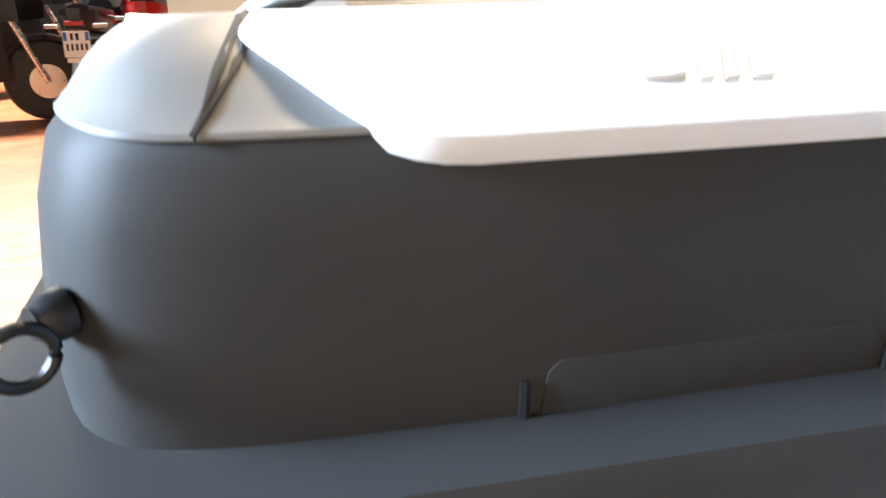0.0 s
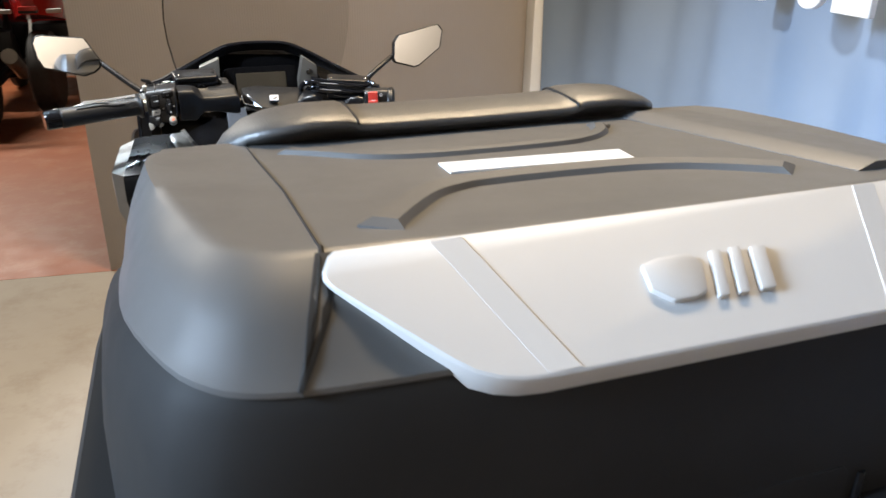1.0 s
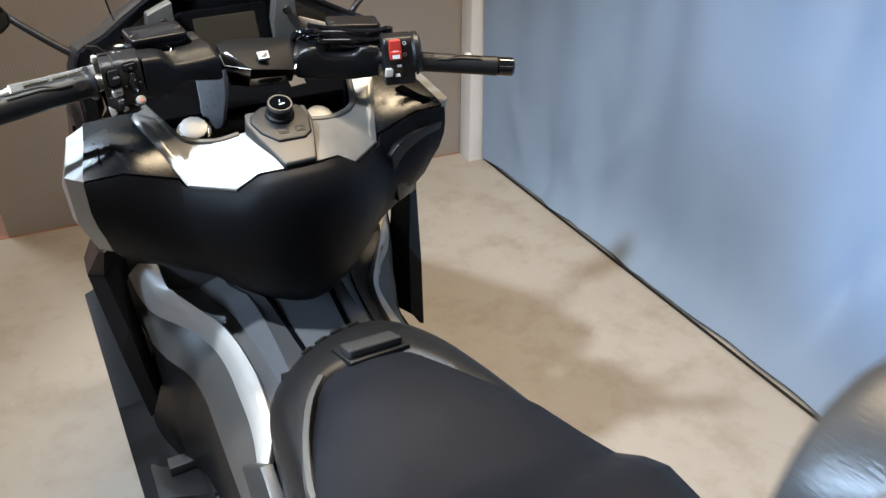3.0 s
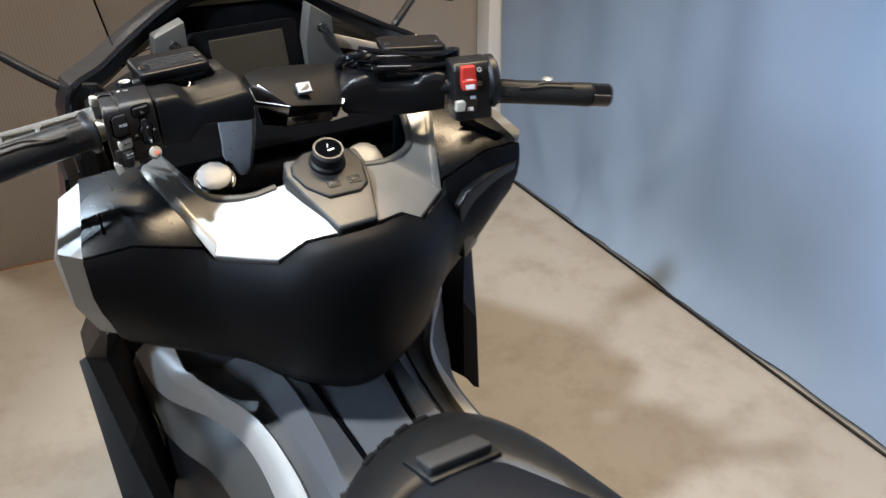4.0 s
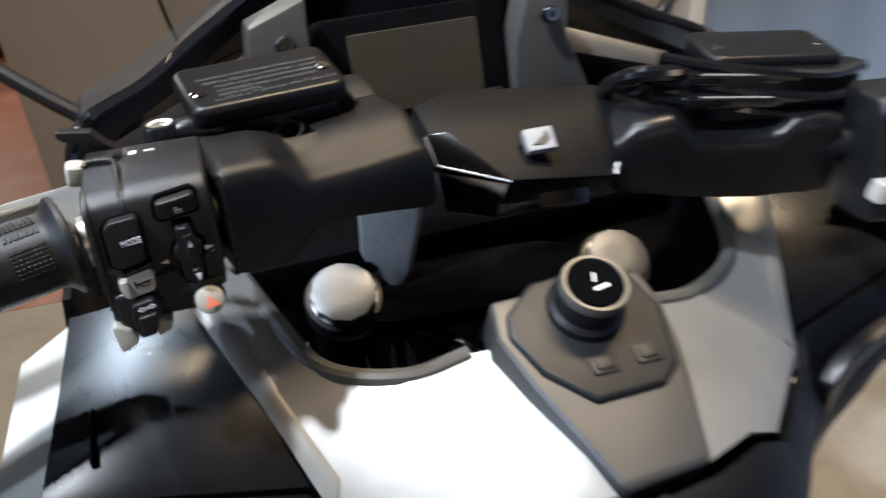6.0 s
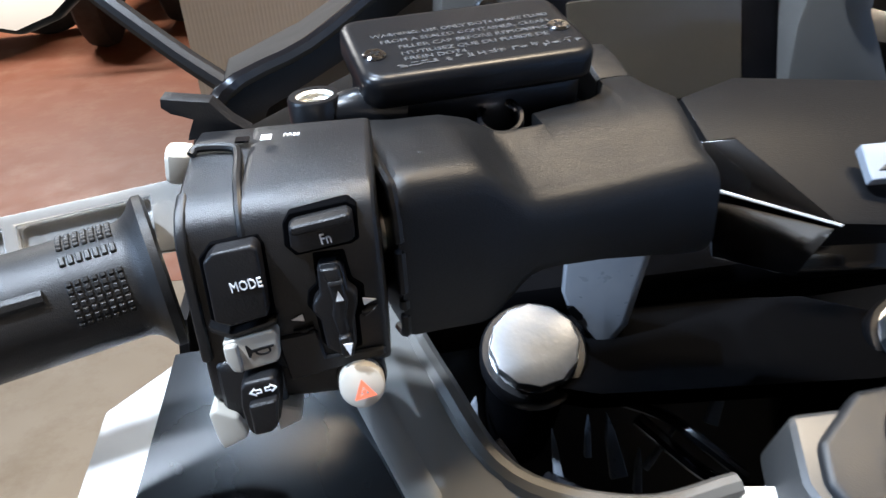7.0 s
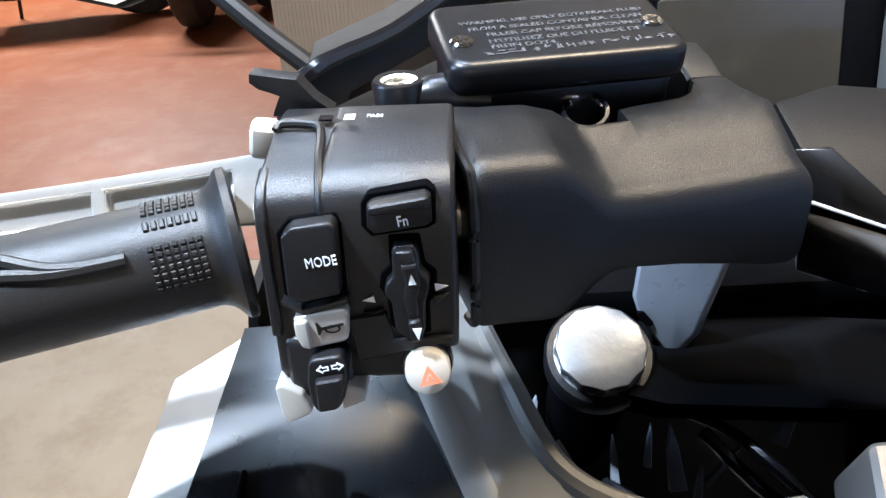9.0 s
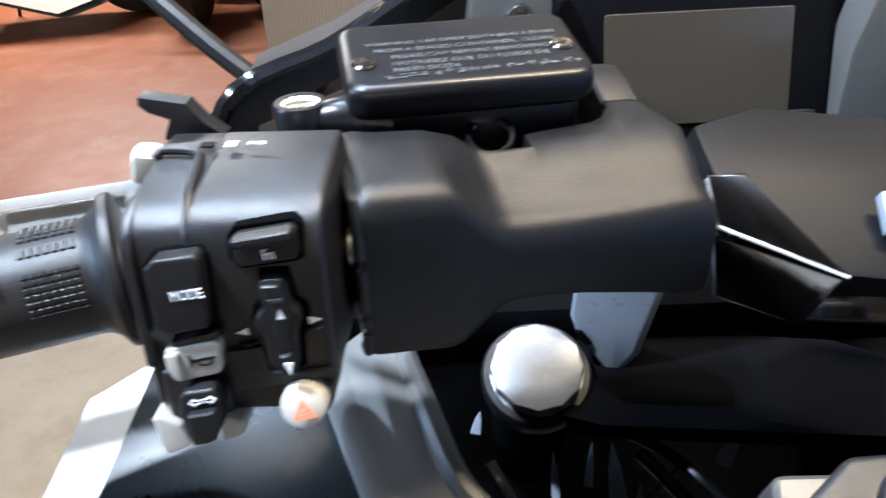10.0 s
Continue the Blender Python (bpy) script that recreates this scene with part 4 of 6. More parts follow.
def lever(p0, p1, tip, label, drop=0.85):
    """A cast lever blade: a thin web with raised rails and bridges round long pockets."""
    p0, p1, tip = Vector(p0), Vector(p1), Vector(tip)
    L = (p1 - p0).length
    a = (p1 - p0).normalized()
    back = a.cross(Vector((0, 0, 1))).normalized()
    if back.y > 0:
        back = -back
    wide = (back * math.sqrt(1 - drop * drop) - Vector((0, 0, drop))).normalized()
    face = a.cross(wide)
    if face.y > 0:
        face = -face
    cuts = [(0.0, 1), (0.13, 0), (0.50, 1), (0.545, 0), (0.84, 1), (1.0, 1)]

    def grid(h, pocket):
        verts, faces = [], []
        for f, _ in cuts:
            w = 0.024 - 0.008 * f
            for v in (0.0, 0.0045, w - 0.005, w):
                verts.append(p0 + a * (L * f) + wide * v + face * (h - 0.004 * math.sin(math.pi * f)))
        for i in range(len(cuts) - 1):
            for k in range(3):
                if pocket or k != 1 or cuts[i][1]:
                    faces.append((4 * i + k, 4 * i + 4 + k, 4 * i + 5 + k, 4 * i + 1 + k))
        bm = mesh_of(verts, faces)
        bmesh.ops.solidify(bm, geom=bm.faces, thickness=0.004)
        bmesh.ops.recalc_face_normals(bm, faces=bm.faces)
        return bm
    lv = part("lever", joined(bevelled(grid(0.004, False), 0.0014, 3, 40), grid(0.0005, True)), LEVER, scooter, label)
    part("lever_tip", joined(tube(smooth_path([p1 + wide * 0.007 - a * 0.004, p1.lerp(tip, 0.5) + wide * 0.006, tip]), 0.0065, 12, 0.0048)), ALU, lv)
    part("lever_ball", turned(tip + Vector((0, 0, -0.007)), tip + Vector((0, 0, 0.007)), [(0, 0.004), (0.002, 0.0075), (0.007, 0.0085), (0.012, 0.0075), (0.014, 0.004)], 16), ALU, lv)
    return lv


lever((-0.2205, 1.4990, 1.1975), (-0.335, 1.480, 1.1895), (-0.378, 1.456, 1.178), "polished aluminium rear brake lever")
lever((0.262, 1.500, 1.146), (0.350, 1.492, 1.128), (0.378, 1.486, 1.134), "polished aluminium front brake lever")


# ---- left brake fluid reservoir and mirror boss
def reservoir(c, ex, ey, label, length=0.086):
    R = frame_of(c, ex, ey)
    cap = part("reservoir_cap", prism(round_rect(length, 0.050, 0.008, 4), 0.0, R, 0.0045, 4, -0.0125), SATIN, scooter, label)
    part("reservoir_body", prism(round_rect(length - 0.006, 0.045, 0.008, 4), -0.0125, R, 0.002, 2, -0.032), SATIN, cap)
    for sx in (-1, 1):
        s = part("cap_screw", turned(R @ Vector((sx * 0.0353, -0.0075 if sx < 0 else -0.004, -0.001)), R @ Vector((sx * 0.0353, -0.0075 if sx < 0 else -0.004, 1)), [(0, 0.0042), (0.0016, 0.0042), (0.0022, 0.0034)], 18), CHROME, cap, "small cross-head steel screw")
        for a in (20, 110):
            part("cross_slot", block(0.0046, 0.0009, 0.0005, R @ pose(sx * 0.0353, -0.0075 if sx < 0 else -0.004, 0.0011, 0, 0, a)), BLACK, s, smooth=0)
    return R, cap


RES, CAP = reservoir((-0.1249, 1.5387, 1.2270), (0.972, 0.235, -0.01), (-0.22, 0.96, 0.16), "black brake fluid reservoir with pale embossed print")
for text, v, x0, x1 in (("WARNING: USE ONLY DOT4 BRAKE FLUID", 6.6, -33.5, 35.5), ("FROM A SEALED CONTAINER. CLEAN", 1.5, -31, 33.5), ("FILLER CAP BEFORE REMOVING.", -3.6, -25.5, 32),
                        ("N'UTILISEZ QUE DU FLUIDE DE", -8.6, -25.8, 29.5), ("FREIN DOT4.", -13.0, -25.8, -2.5)):
    row = letters(text, 0.0037, Matrix(), 0.0002)
    us = [q.co.x for q in row.verts]
    mid_u, half_u = (max(us) + min(us)) / 2, (max(us) - min(us)) / 2
    fit_u = (x1 - x0) / 2000 / half_u
    part("print_line", moved(row, at_mm(RES, (x0 + x1) / 2 - mid_u * fit_u * 1000, v, 0.1, 0.6, fit_u)), PRINT, CAP, "line of pale embossed capitals", smooth=0)
rng = random.Random(7)
bars, u = [], -29.0
while u < 37:
    for k in range(3):
        wide = rng.random() < 0.6
        bars.append(block((2.3 if wide else 0.5) / 1000, (0.5 if wide else 2.5) / 1000, 0.0004, RES @ pose((u + rng.uniform(0.3, 2.6)) / 1000, (-17.4 + 0.035 * (u + 29) + rng.uniform(-1.2, 1.2)) / 1000, 0.0001)))
    u += 4.1
part("print_line", joined(*bars), PRINT, CAP, "line of unreadable embossed print", smooth=0)

BOSS = Vector((-0.1795, 1.5165, 1.2165))
boss = part("mirror_boss", loft([ring_about(BOSS + Vector((0, 0, h)), (0, 0, 1), r, 24) for h, r in ((-0.02, 0.0095), (-0.001, 0.0095), (0, 0.0088), (0, 0.0066), (-0.016, 0.0062))]), SATIN, scooter, "black boss with an empty threaded mirror hole")
part("thread", loft([ring_about(BOSS + Vector((0, 0, -0.0003 - 0.0011 * i)), (0, 0, 1), (0.0067 if i % 2 == 0 else 0.0057) - 0.00008 * i, 24) for i in range(10)], caps=False), THREAD, boss, "bright cut thread")
part("boss_arm", tube(smooth_path([BOSS + Vector((0.006, -0.001, -0.007)), (-0.165, 1.517, 1.2095), (-0.150, 1.52, 1.207)]), 0.0065, 12, 0.010), SATIN, boss)


# ---- bar covers
def bar_cover(m, secs, mat, label):
    """Cross sections along the bar: distance, bottom, front edge, rise of the top (mm)."""
    rings = []
    for u, vb, ve, rise, depth in secs:
        prof = [(depth, vb + 4), (depth * 0.5, vb - 0.5), (8, vb), (2.5, vb + 2.5), (0, vb + 9), (0, ve - 11), (0.7, ve - 6.6), (2.6, ve - 2.8), (5.6, ve - 0.6), (8.5, ve + 0.4), (depth * 0.55, ve + rise * 0.6), (depth, ve + rise), (depth + 5, ve + rise - 5), (depth + 5, vb + 10)]
        rings.append([m @ Vector((u / 1000, v / 1000, -a / 1000)) for a, v in prof])
    return part("bar_cover", loft(rings), mat, scooter, label)


CV = frame_of((-0.151, 1.460, 1.18), (0.953, 0.304, 0), (0, 0, 1))
# distance along the bar, bottom, fold of the top, and where the opening for the reservoir cuts the top off (depth, height)
LEFT_COVER = [(-3, -26, 22.5, 40, 29), (-1.6, -30, 26.5, 43, 31), (0.5, -31, 28, 44, 31.4), (4, -31.4, 28, 44.5, 31.4), (10, -32, 27.6, 40, 32), (22, -33.6, 26.6, 38.8, 31.4), (26, -33.6, 26.2, 38.6, 31), (29, -32.4, 24.4, 38.7, 30), (32, -30, 21.6, 38.8, 29),
              (36.5, -25.6, 17.2, 38.6, 27.5), (40.4, -22, 13.8, 37.2, 25), (43.8, -19.8, 11.8, 33.2, 23.5), (47, -19, 11, 32.2, 23.1), (54, -19.2, 10.4, 32, 22.8), (62.2, -20.4, 9.9, 32, 22.5), (63.0, -20.5, 9.9, 40.9, 23), (70, -21.4, 9.6, 42, 23), (80, -23.5, 9.4, 42.8, 23),
              (88, -25.2, 9.4, 43, 23), (94, -26.4, 9.4, 46, 23.1), (98.5, -27.6, 9.5, 52, 23.6), (99.3, -27.8, 9.5, 56, 24), (104, -28.8, 9.6, 57, 23.8), (110, -29.8, 9.6, 57, 23.4), (114, -30, 8.8, 56, 22.6), (116.5, -29, 6.4, 54, 20.5)]
rings = []
for u, vb, ve, ap, vp in LEFT_COVER:
    prof = [(31, vb + 8), (18, vb - 0.2), (6, vb), (1.8, vb + 2.2), (0, vb + 7), (0, ve - 8.5), (0.5, ve - 5.4), (1.8, ve - 2.6), (4.2, ve - 0.5), (7.4, ve + 0.9), (11, ve + 0.9 + (vp - ve) * 0.10), (20, ve + 0.9 + (min(vp, 22.4 if u > 43 else vp) - ve - 0.9) * 0.60), (30.2, 22.0 if u > 43 else vp - 0.5), (ap - 1.2, vp), (ap - 0.3, vp - 0.4), (ap, vp - 1.4), (ap, vp - 16)]
    rings.append([CV @ Vector((u / 1000, v / 1000, -a / 1000)) for a, v in prof])
cover = part("bar_cover", loft(rings), COVER, scooter, "matt black plastic handlebar cover", smooth=32)
# upper half shell behind the seam; shade round the reservoir's foot is put into black
part("rear_shell", loft([[CV @ Vector((u / 1000, v / 1000, -a / 1000)) for a, v in ((57.6, 8), (57.6, vp - 0.4), (59, vp + 0.4), (68, vp + 4.6), (78, vp + 6.6), (86, vp + 4), (90, vp - 8))] for u, vp in ((99.5, 22.6), (101, 23.8), (110, 23.4), (114, 22.6), (116.5, 19.5))]), COVER, cover, smooth=30)
part("cover_pocket", block(0.100, 0.050, 0.006, CV @ pose(0.050, 0.008, -0.062, -90, 0, 0), 0.001), UNLIT, cover, "hollow round the reservoir, shaded by its black colour")
part("pocket_wall", prism([(0.004, 0.004), (0.100, 0.004), (0.100, 0.020), (0.004, 0.024)], -0.078, CV, 0, 1, -0.082), UNLIT, cover)
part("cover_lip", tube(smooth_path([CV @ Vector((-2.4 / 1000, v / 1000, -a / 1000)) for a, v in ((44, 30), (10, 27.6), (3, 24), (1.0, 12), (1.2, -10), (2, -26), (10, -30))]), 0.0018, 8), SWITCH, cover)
part("slot", block(0.0022, 0.016, 0.005, CV @ pose(-0.0026, 0.020, -0.017, 60, 0, 0), 0.0008), UNLIT, cover)
part("scuff", block(0.0002, 0.0035, 0.0003, CV @ pose(0.011, 0.0296, -0.0155, 70, 0, 12)), PRINT, cover, smooth=0)
GROM, GAX = Vector((-0.1150, 1.5165, 1.2030)), Vector((0.02, -0.52, 0.85)).normalized()
grom = part("grommet", loft([ring_about(GROM + GAX * h, GAX, r, 28) for h, r in ((-0.012, 0.0088), (0.0, 0.0088), (0.0012, 0.0082), (0.0012, 0.0070), (-0.001, 0.0066), (-0.010, 0.0062))]), GLOSS, cover, "dark round grommet")
part("grommet_ring", loft([ring_about(GROM + GAX * h, GAX, r, 28) for h, r in ((-0.0006, 0.0068), (0.0002, 0.0066), (-0.0008, 0.0060))], caps=False), CHROME, grom)
# right cover, mirrored in outline
CVR = frame_of((0.079, 1.500, 1.163), (0.968, -0.25, -0.03), (0.03, 0.0, 1))
bar_cover(CVR, [(-4, -26, 6, 12, 58), (0, -30, 9, 12, 60), (8, -32, 16, 9, 60), (28, -33, 20.5, 6, 58), (35, -34, 19, 7, 56), (41, -34.5, 13, 10, 56), (46, -35, 8.6, 12, 55), (68, -36, 8, 13, 52), (90, -36, 8.4, 12, 50), (97, -35, 12, 9, 48), (104, -34, 20, 5, 46), (120, -33, 21.5, 4, 44), (132, -31, 19, 4, 42)], SATIN, "matt black plastic handlebar cover")

# centre cap with its facets and a plain badge
cap_out = [(-0.037, 1.553, 1.190), (-0.008, 1.571, 1.190), (0.086, 1.556, 1.186), (0.094, 1.530, 1.178), (0.074, 1.497, 1.150), (0.004, 1.489, 1.163), (-0.034, 1.528, 1.182)]
centre = part("centre_cap", slab(cap_out, (0.0, 0.03, -0.03), 0.0025), BOXMAT, scooter, "satin black centre cap with faceted edge")
part("facet", slab([(-0.036, 1.5275, 1.1815), (-0.024, 1.5235, 1.1835), (0.003, 1.4885, 1.1635), (-0.0325, 1.5185, 1.1640)], (0.002, 0.012, -0.004), 0.0008), CHROME, centre, "dark chrome faceted corner")
part("facet", slab([(-0.0325, 1.520, 1.160), (0.003, 1.491, 1.160), (0.000, 1.505, 1.130), (-0.027, 1.5235, 1.130)], (0.002, 0.02, 0.0), 0.0008), CHROME, centre, "dark chrome faceted corner")
# bright tubes along the edges model highlights on the black cap
part("facet_edge", tube([(-0.0365, 1.5270, 1.1805), (-0.0325, 1.5185, 1.1650), (0.0035, 1.4880, 1.1630)], 0.0007, 6), ALU, centre)
for p0, p1 in (((0.084, 1.5145, 1.170), (0.0805, 1.508, 1.163)), ((0.079, 1.5045, 1.160), (0.0745, 1.4965, 1.151))):
    part("edge_glint", tube([p0, p1], 0.0014, 6), ALU, centre)
LG = frame_of((0.0285, 1.5085, 1.1765), (1, -0.10, -0.05), (0, 0.75, 0.55))
badge = part("badge", prism(mm((-9, -7.5), (9, -7.5), (9, 7.5), (-9, 7.5)), 0.0012, LG, 0.0004, 1, -0.004), RISER, centre, "small silver rectangular badge")
part("emblem", prism(mm((-6, -4), (3, 2), (6, 5), (6.5, -1), (2, -4.5)), 0.0018, LG, 0.0004, 1), GREYP, badge)
part("under_cap", block(0.07, 0.035, 0.03, pose(0.03, 1.53, 1.135, -20, 0, -4), 0.004), GLOSS, centre)


# ---- right switch housing
SR = frame_of((0.222, 1.434, 1.167), (1, -0.20, -0.05), (0, 0.12, 1))
SIDER = Matrix((-SR.col[2].to_3d(), SR.col[1].to_3d(), SR.col[0].to_3d())).transposed().to_4x4()
SIDER.translation = SR.translation
house_r = part("switch_housing", joined(prism(mm((0, -42), (0, 25), (6, 33), (40, 35), (46, 27), (44, -36), (34, -44)), 0.034, SIDER, 0.004, 3, -0.016),
                                        turned(SR @ Vector((0.030, 0.004, -0.022)), SR @ Vector((0.046, 0.004, -0.022)), [(0, 0.030), (0.004, 0.033), (0.011, 0.033), (0.015, 0.027)], 28)), SWITCH, scooter, "right switch housing of matt black plastic")
kill = part("kill_switch", prism(mm((-9, -2), (9, -2), (10, 6), (9, 27), (-9, 27), (-10, 6)), 0.009, SR @ pose(0.002, 0.004, 0), 0.002, 3, -0.002), RED, house_r, "red engine stop rocker switch")
part("rocker_step", prism(mm((-9.4, -3), (9.4, -3), (9.4, 10), (-9.4, 10)), 0.012, SR @ pose(0.002, 0.004, 0), 0.002, 3, 0.004), RED, kill)
part("print_bar", block(0.012, 0.006, 0.0005, SR @ pose(0.002, 0.006, 0.0121)), WHITE, kill, smooth=0)
part("print_bar", block(0.009, 0.0015, 0.0005, SR @ pose(0.002, 0.0145, 0.0094)), WHITE, kill, smooth=0)
for v in (24, 6):
    part("mark", loft([ring_about(SR @ Vector((0.018, v / 1000, h)), SR.col[2].to_3d(), r, 14) for h, r in ((0, 0.003), (0.0004, 0.003), (0.0004, 0.002), (0, 0.002))], caps=False), WHITE, house_r, "white ring mark", smooth=0)
part("start_button", prism(mm((-17, -26), (-5, -26), (-3, -16), (-5, -13), (-15, -13)), 0.009, SR, 0.002, 3, -0.004), IVORY, house_r, "pale grey start button")
part("well", prism(mm((-7, -29), (13, -29), (15, -14), (11, -8), (-7, -8)), 0.0012, SR, 0.0005, 1, -0.002), GLOSS, house_r)
part("print_bar", block(0.007, 0.004, 0.0005, SR @ pose(0.008, -0.011, 0.0014)), WHITE, house_r, smooth=0)
part("print_bar", block(0.008, 0.005, 0.0005, SR @ pose(0.004, -0.026, 0.0014)), WHITE, house_r, smooth=0)

# right reservoir with its clamp and hoses
RR, CAPR = reservoir((0.184, 1.524, 1.2105), (0.985, -0.16, -0.06), (0.13, 0.97, 0.03), "black brake fluid reservoir")
part("clamp", block(0.085, 0.02, 0.03, RR @ pose(0.0, -0.028, -0.022), 0.006), SATIN, CAPR)
for k, (dy, dz) in enumerate(((-0.038, -0.008), (-0.042, -0.020), (-0.040, -0.032))):
    part("clamp_rib", tube(smooth_path([RR @ Vector((-0.075, -0.012 + 0.1 * dy, dz + 0.006)), RR @ Vector((-0.04, dy * 0.8, dz + 0.004)), RR @ Vector((0.02, dy, dz)), RR @ Vector((0.05, dy + 0.008, dz + 0.003))]), 0.0038, 8), GLOSS, CAPR)
part("hose", tube(smooth_path([(0.150, 1.515, 1.200), (0.118, 1.510, 1.205), (0.092, 1.525, 1.200), (0.087, 1.548, 1.180), (0.094, 1.56, 1.14)]), 0.0055, 10), GLOSS, scooter, "black rubber brake hose")
part("hose", tube(smooth_path([(0.160, 1.522, 1.192), (0.128, 1.516, 1.196), (0.104, 1.530, 1.190), (0.098, 1.553, 1.170), (0.102, 1.56, 1.13)]), 0.005, 10), GLOSS, scooter, "black rubber brake hose")
for k in range(2):
    plate = part("clamp_plate", prism(mm((-62, -34 - 5 * k), (-8, -38 - 5 * k), (40, -30 - 4 * k), (44, -18), (-60, -20)), -0.006 - 0.012 * k, RR, 0.0015, 2, -0.013 - 0.012 * k), GLOSS, CAPR)
    # highlight on the plate's edge, modelled as a bright tube
    part("edge_glint", tube([RR @ Vector((-0.055, -0.0345 - 0.005 * k, -0.0062 - 0.012 * k)), RR @ Vector((-0.012, -0.0378 - 0.005 * k, -0.0062 - 0.012 * k))], 0.0007, 6), ALU, plate)
part("mirror_boss", turned((0.240, 1.512, 1.175), (0.240, 1.512, 1.202), [(0, 0.009), (0.02, 0.009), (0.021, 0.006)], 18), SATIN, scooter, "black mirror boss")
part("bar_core", tube(smooth_path([(-0.15, 1.485, 1.180), (-0.06, 1.53, 1.165), (0.03, 1.545, 1.160), (0.12, 1.52, 1.158), (0.25, 1.455, 1.160)]), 0.011, 12), BLACK, scooter)

# ---- fork legs' caps, the steering stem's bracket
TILT = Vector((0, -0.55, 1)).normalized()
for x, y, z in ((-0.0911, 1.5836, 1.0401), (0.1270, 1.5800, 1.0270)):
    c = Vector((x, y, z))
    # leg blackened so that it sinks into the well's shade
    fork = part("fork_leg", turned(c - TILT * 0.36, c, [(0, 0.024), (0.345, 0.024)], 24), UNLIT, scooter, "fork leg, blackened as shade in the well")
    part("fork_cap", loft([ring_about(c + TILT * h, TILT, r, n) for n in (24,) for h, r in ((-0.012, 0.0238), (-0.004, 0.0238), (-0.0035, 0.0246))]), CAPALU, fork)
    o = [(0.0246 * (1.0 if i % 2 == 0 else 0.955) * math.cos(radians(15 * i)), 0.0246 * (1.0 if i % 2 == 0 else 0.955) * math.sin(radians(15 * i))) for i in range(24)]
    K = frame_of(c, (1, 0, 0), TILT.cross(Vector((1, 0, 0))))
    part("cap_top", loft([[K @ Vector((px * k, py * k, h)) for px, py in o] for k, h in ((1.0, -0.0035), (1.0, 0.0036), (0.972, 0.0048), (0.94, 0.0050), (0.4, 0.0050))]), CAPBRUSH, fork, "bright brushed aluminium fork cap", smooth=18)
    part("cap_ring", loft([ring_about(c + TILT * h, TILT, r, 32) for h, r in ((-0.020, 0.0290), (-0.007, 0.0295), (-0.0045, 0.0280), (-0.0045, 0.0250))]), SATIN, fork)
# bridge in the same black, shade put into its colour
part("top_bridge", slab([(-0.115, 1.575, 1.028), (-0.06, 1.555, 1.028), (0.09, 1.555, 1.022), (0.15, 1.57, 1.018), (0.145, 1.60, 1.02), (0.08, 1.63, 1.025), (-0.05, 1.635, 1.03), (-0.115, 1.61, 1.03)], (0, 0.02, -0.03), 0.006), UNLIT, scooter)
riser = part("bar_riser", slab([(-0.0735, 1.604, 1.150), (-0.018, 1.604, 1.150), (-0.0245, 1.602, 1.082), (-0.0300, 1.600, 1.060), (-0.0350, 1.600, 1.036), (-0.0440, 1.600, 1.022), (-0.0530, 1.600, 1.024), (-0.0600, 1.600, 1.034), (-0.0690, 1.600, 1.047), (-0.0740, 1.600, 1.062), (-0.0725, 1.602, 1.080)], (0.006, 0.020, 0), 0.005, 3), RISER, scooter, "light grey curved bar riser")
part("slot", prism(round_rect(0.0042, 0.0115, 0.002), 0.0004, frame_of((-0.0655, 1.5995, 1.0485), (0.78, 0, 0.62), (-0.62, 0, 0.78)), 0, 1, -0.004), UNLIT, riser)
# pipes, wiring and pale slivers deep in the steering well
for x, y, z, w, h, a in ((-0.079, 1.579, 0.962, 0.005, 0.030, 4), (-0.059, 1.583, 0.970, 0.004, 0.026, -4), (-0.0440, 1.583, 0.960, 0.010, 0.040, 8), (-0.0345, 1.561, 0.962, 0.0045, 0.026, -6), (-0.022, 1.564, 0.975, 0.003, 0.030, -40), (0.0234, 1.597, 0.975, 0.008, 0.030, -22), (-0.1235, 1.613, 0.972, 0.006, 0.014, -10)):
    part("pale_sliver", prism([(-w / 2, -h / 2), (w * 0.55, -h / 2), (w * 0.35, h * 0.2), (w * 0.1, h / 2), (-w * 0.3, h * 0.1)], 0.001, pose(x, y, z, 62, 0, 0) @ pose(0, 0, 0, 0, 0, a), 0.0004, 1, -0.004), RISER, scooter, "pale sliver deep in the steering well")
part("wiring_loom", tube(smooth_path([(-0.060, 1.592, 0.998), (-0.0354, 1.5744, 1.0), (-0.0204, 1.5623, 1.0), (-0.0081, 1.545, 0.998), (0.012, 1.53, 0.985)]), 0.0034, 8), SATIN, scooter, "black wiring loom")
part("bridge_clip", tube(smooth_path([(-0.0585, 1.618, 1.020), (-0.0520, 1.604, 1.012), (-0.0468, 1.592, 1.0), (-0.0450, 1.583, 0.992)]), 0.0022, 8, 0.0012), GLOSS, scooter, "black wire clip")
# ---- dash: hood, display, brackets
DX = 0.018
hood_front = [(-0.262, 0.165, 1.075), (-0.258, 0.185, 1.145), (-0.243, 0.20, 1.180), (-0.200, 0.238, 1.188), (-0.155, 0.275, 1.205), (-0.085, 0.325, 1.229), (-0.045, 0.345, 1.238), (0.018, 0.35, 1.240), (0.082, 0.345, 1.236), (0.122, 0.33, 1.222), (0.185, 0.30, 1.190), (0.235, 0.27, 1.165), (0.270, 0.225, 1.150), (0.288, 0.19, 1.115), (0.292, 0.165, 1.065)]
outer = hood_front
inner = [(DX + (x - DX) * 0.925, y + 0.012, 1.0 + (z - 1.0) * 0.925) for x, y, z in hood_front]
deep = [(DX + (x - DX) * 0.86, y + 0.09, 1.0 + (z - 1.0) * 0.86) for x, y, z in hood_front]
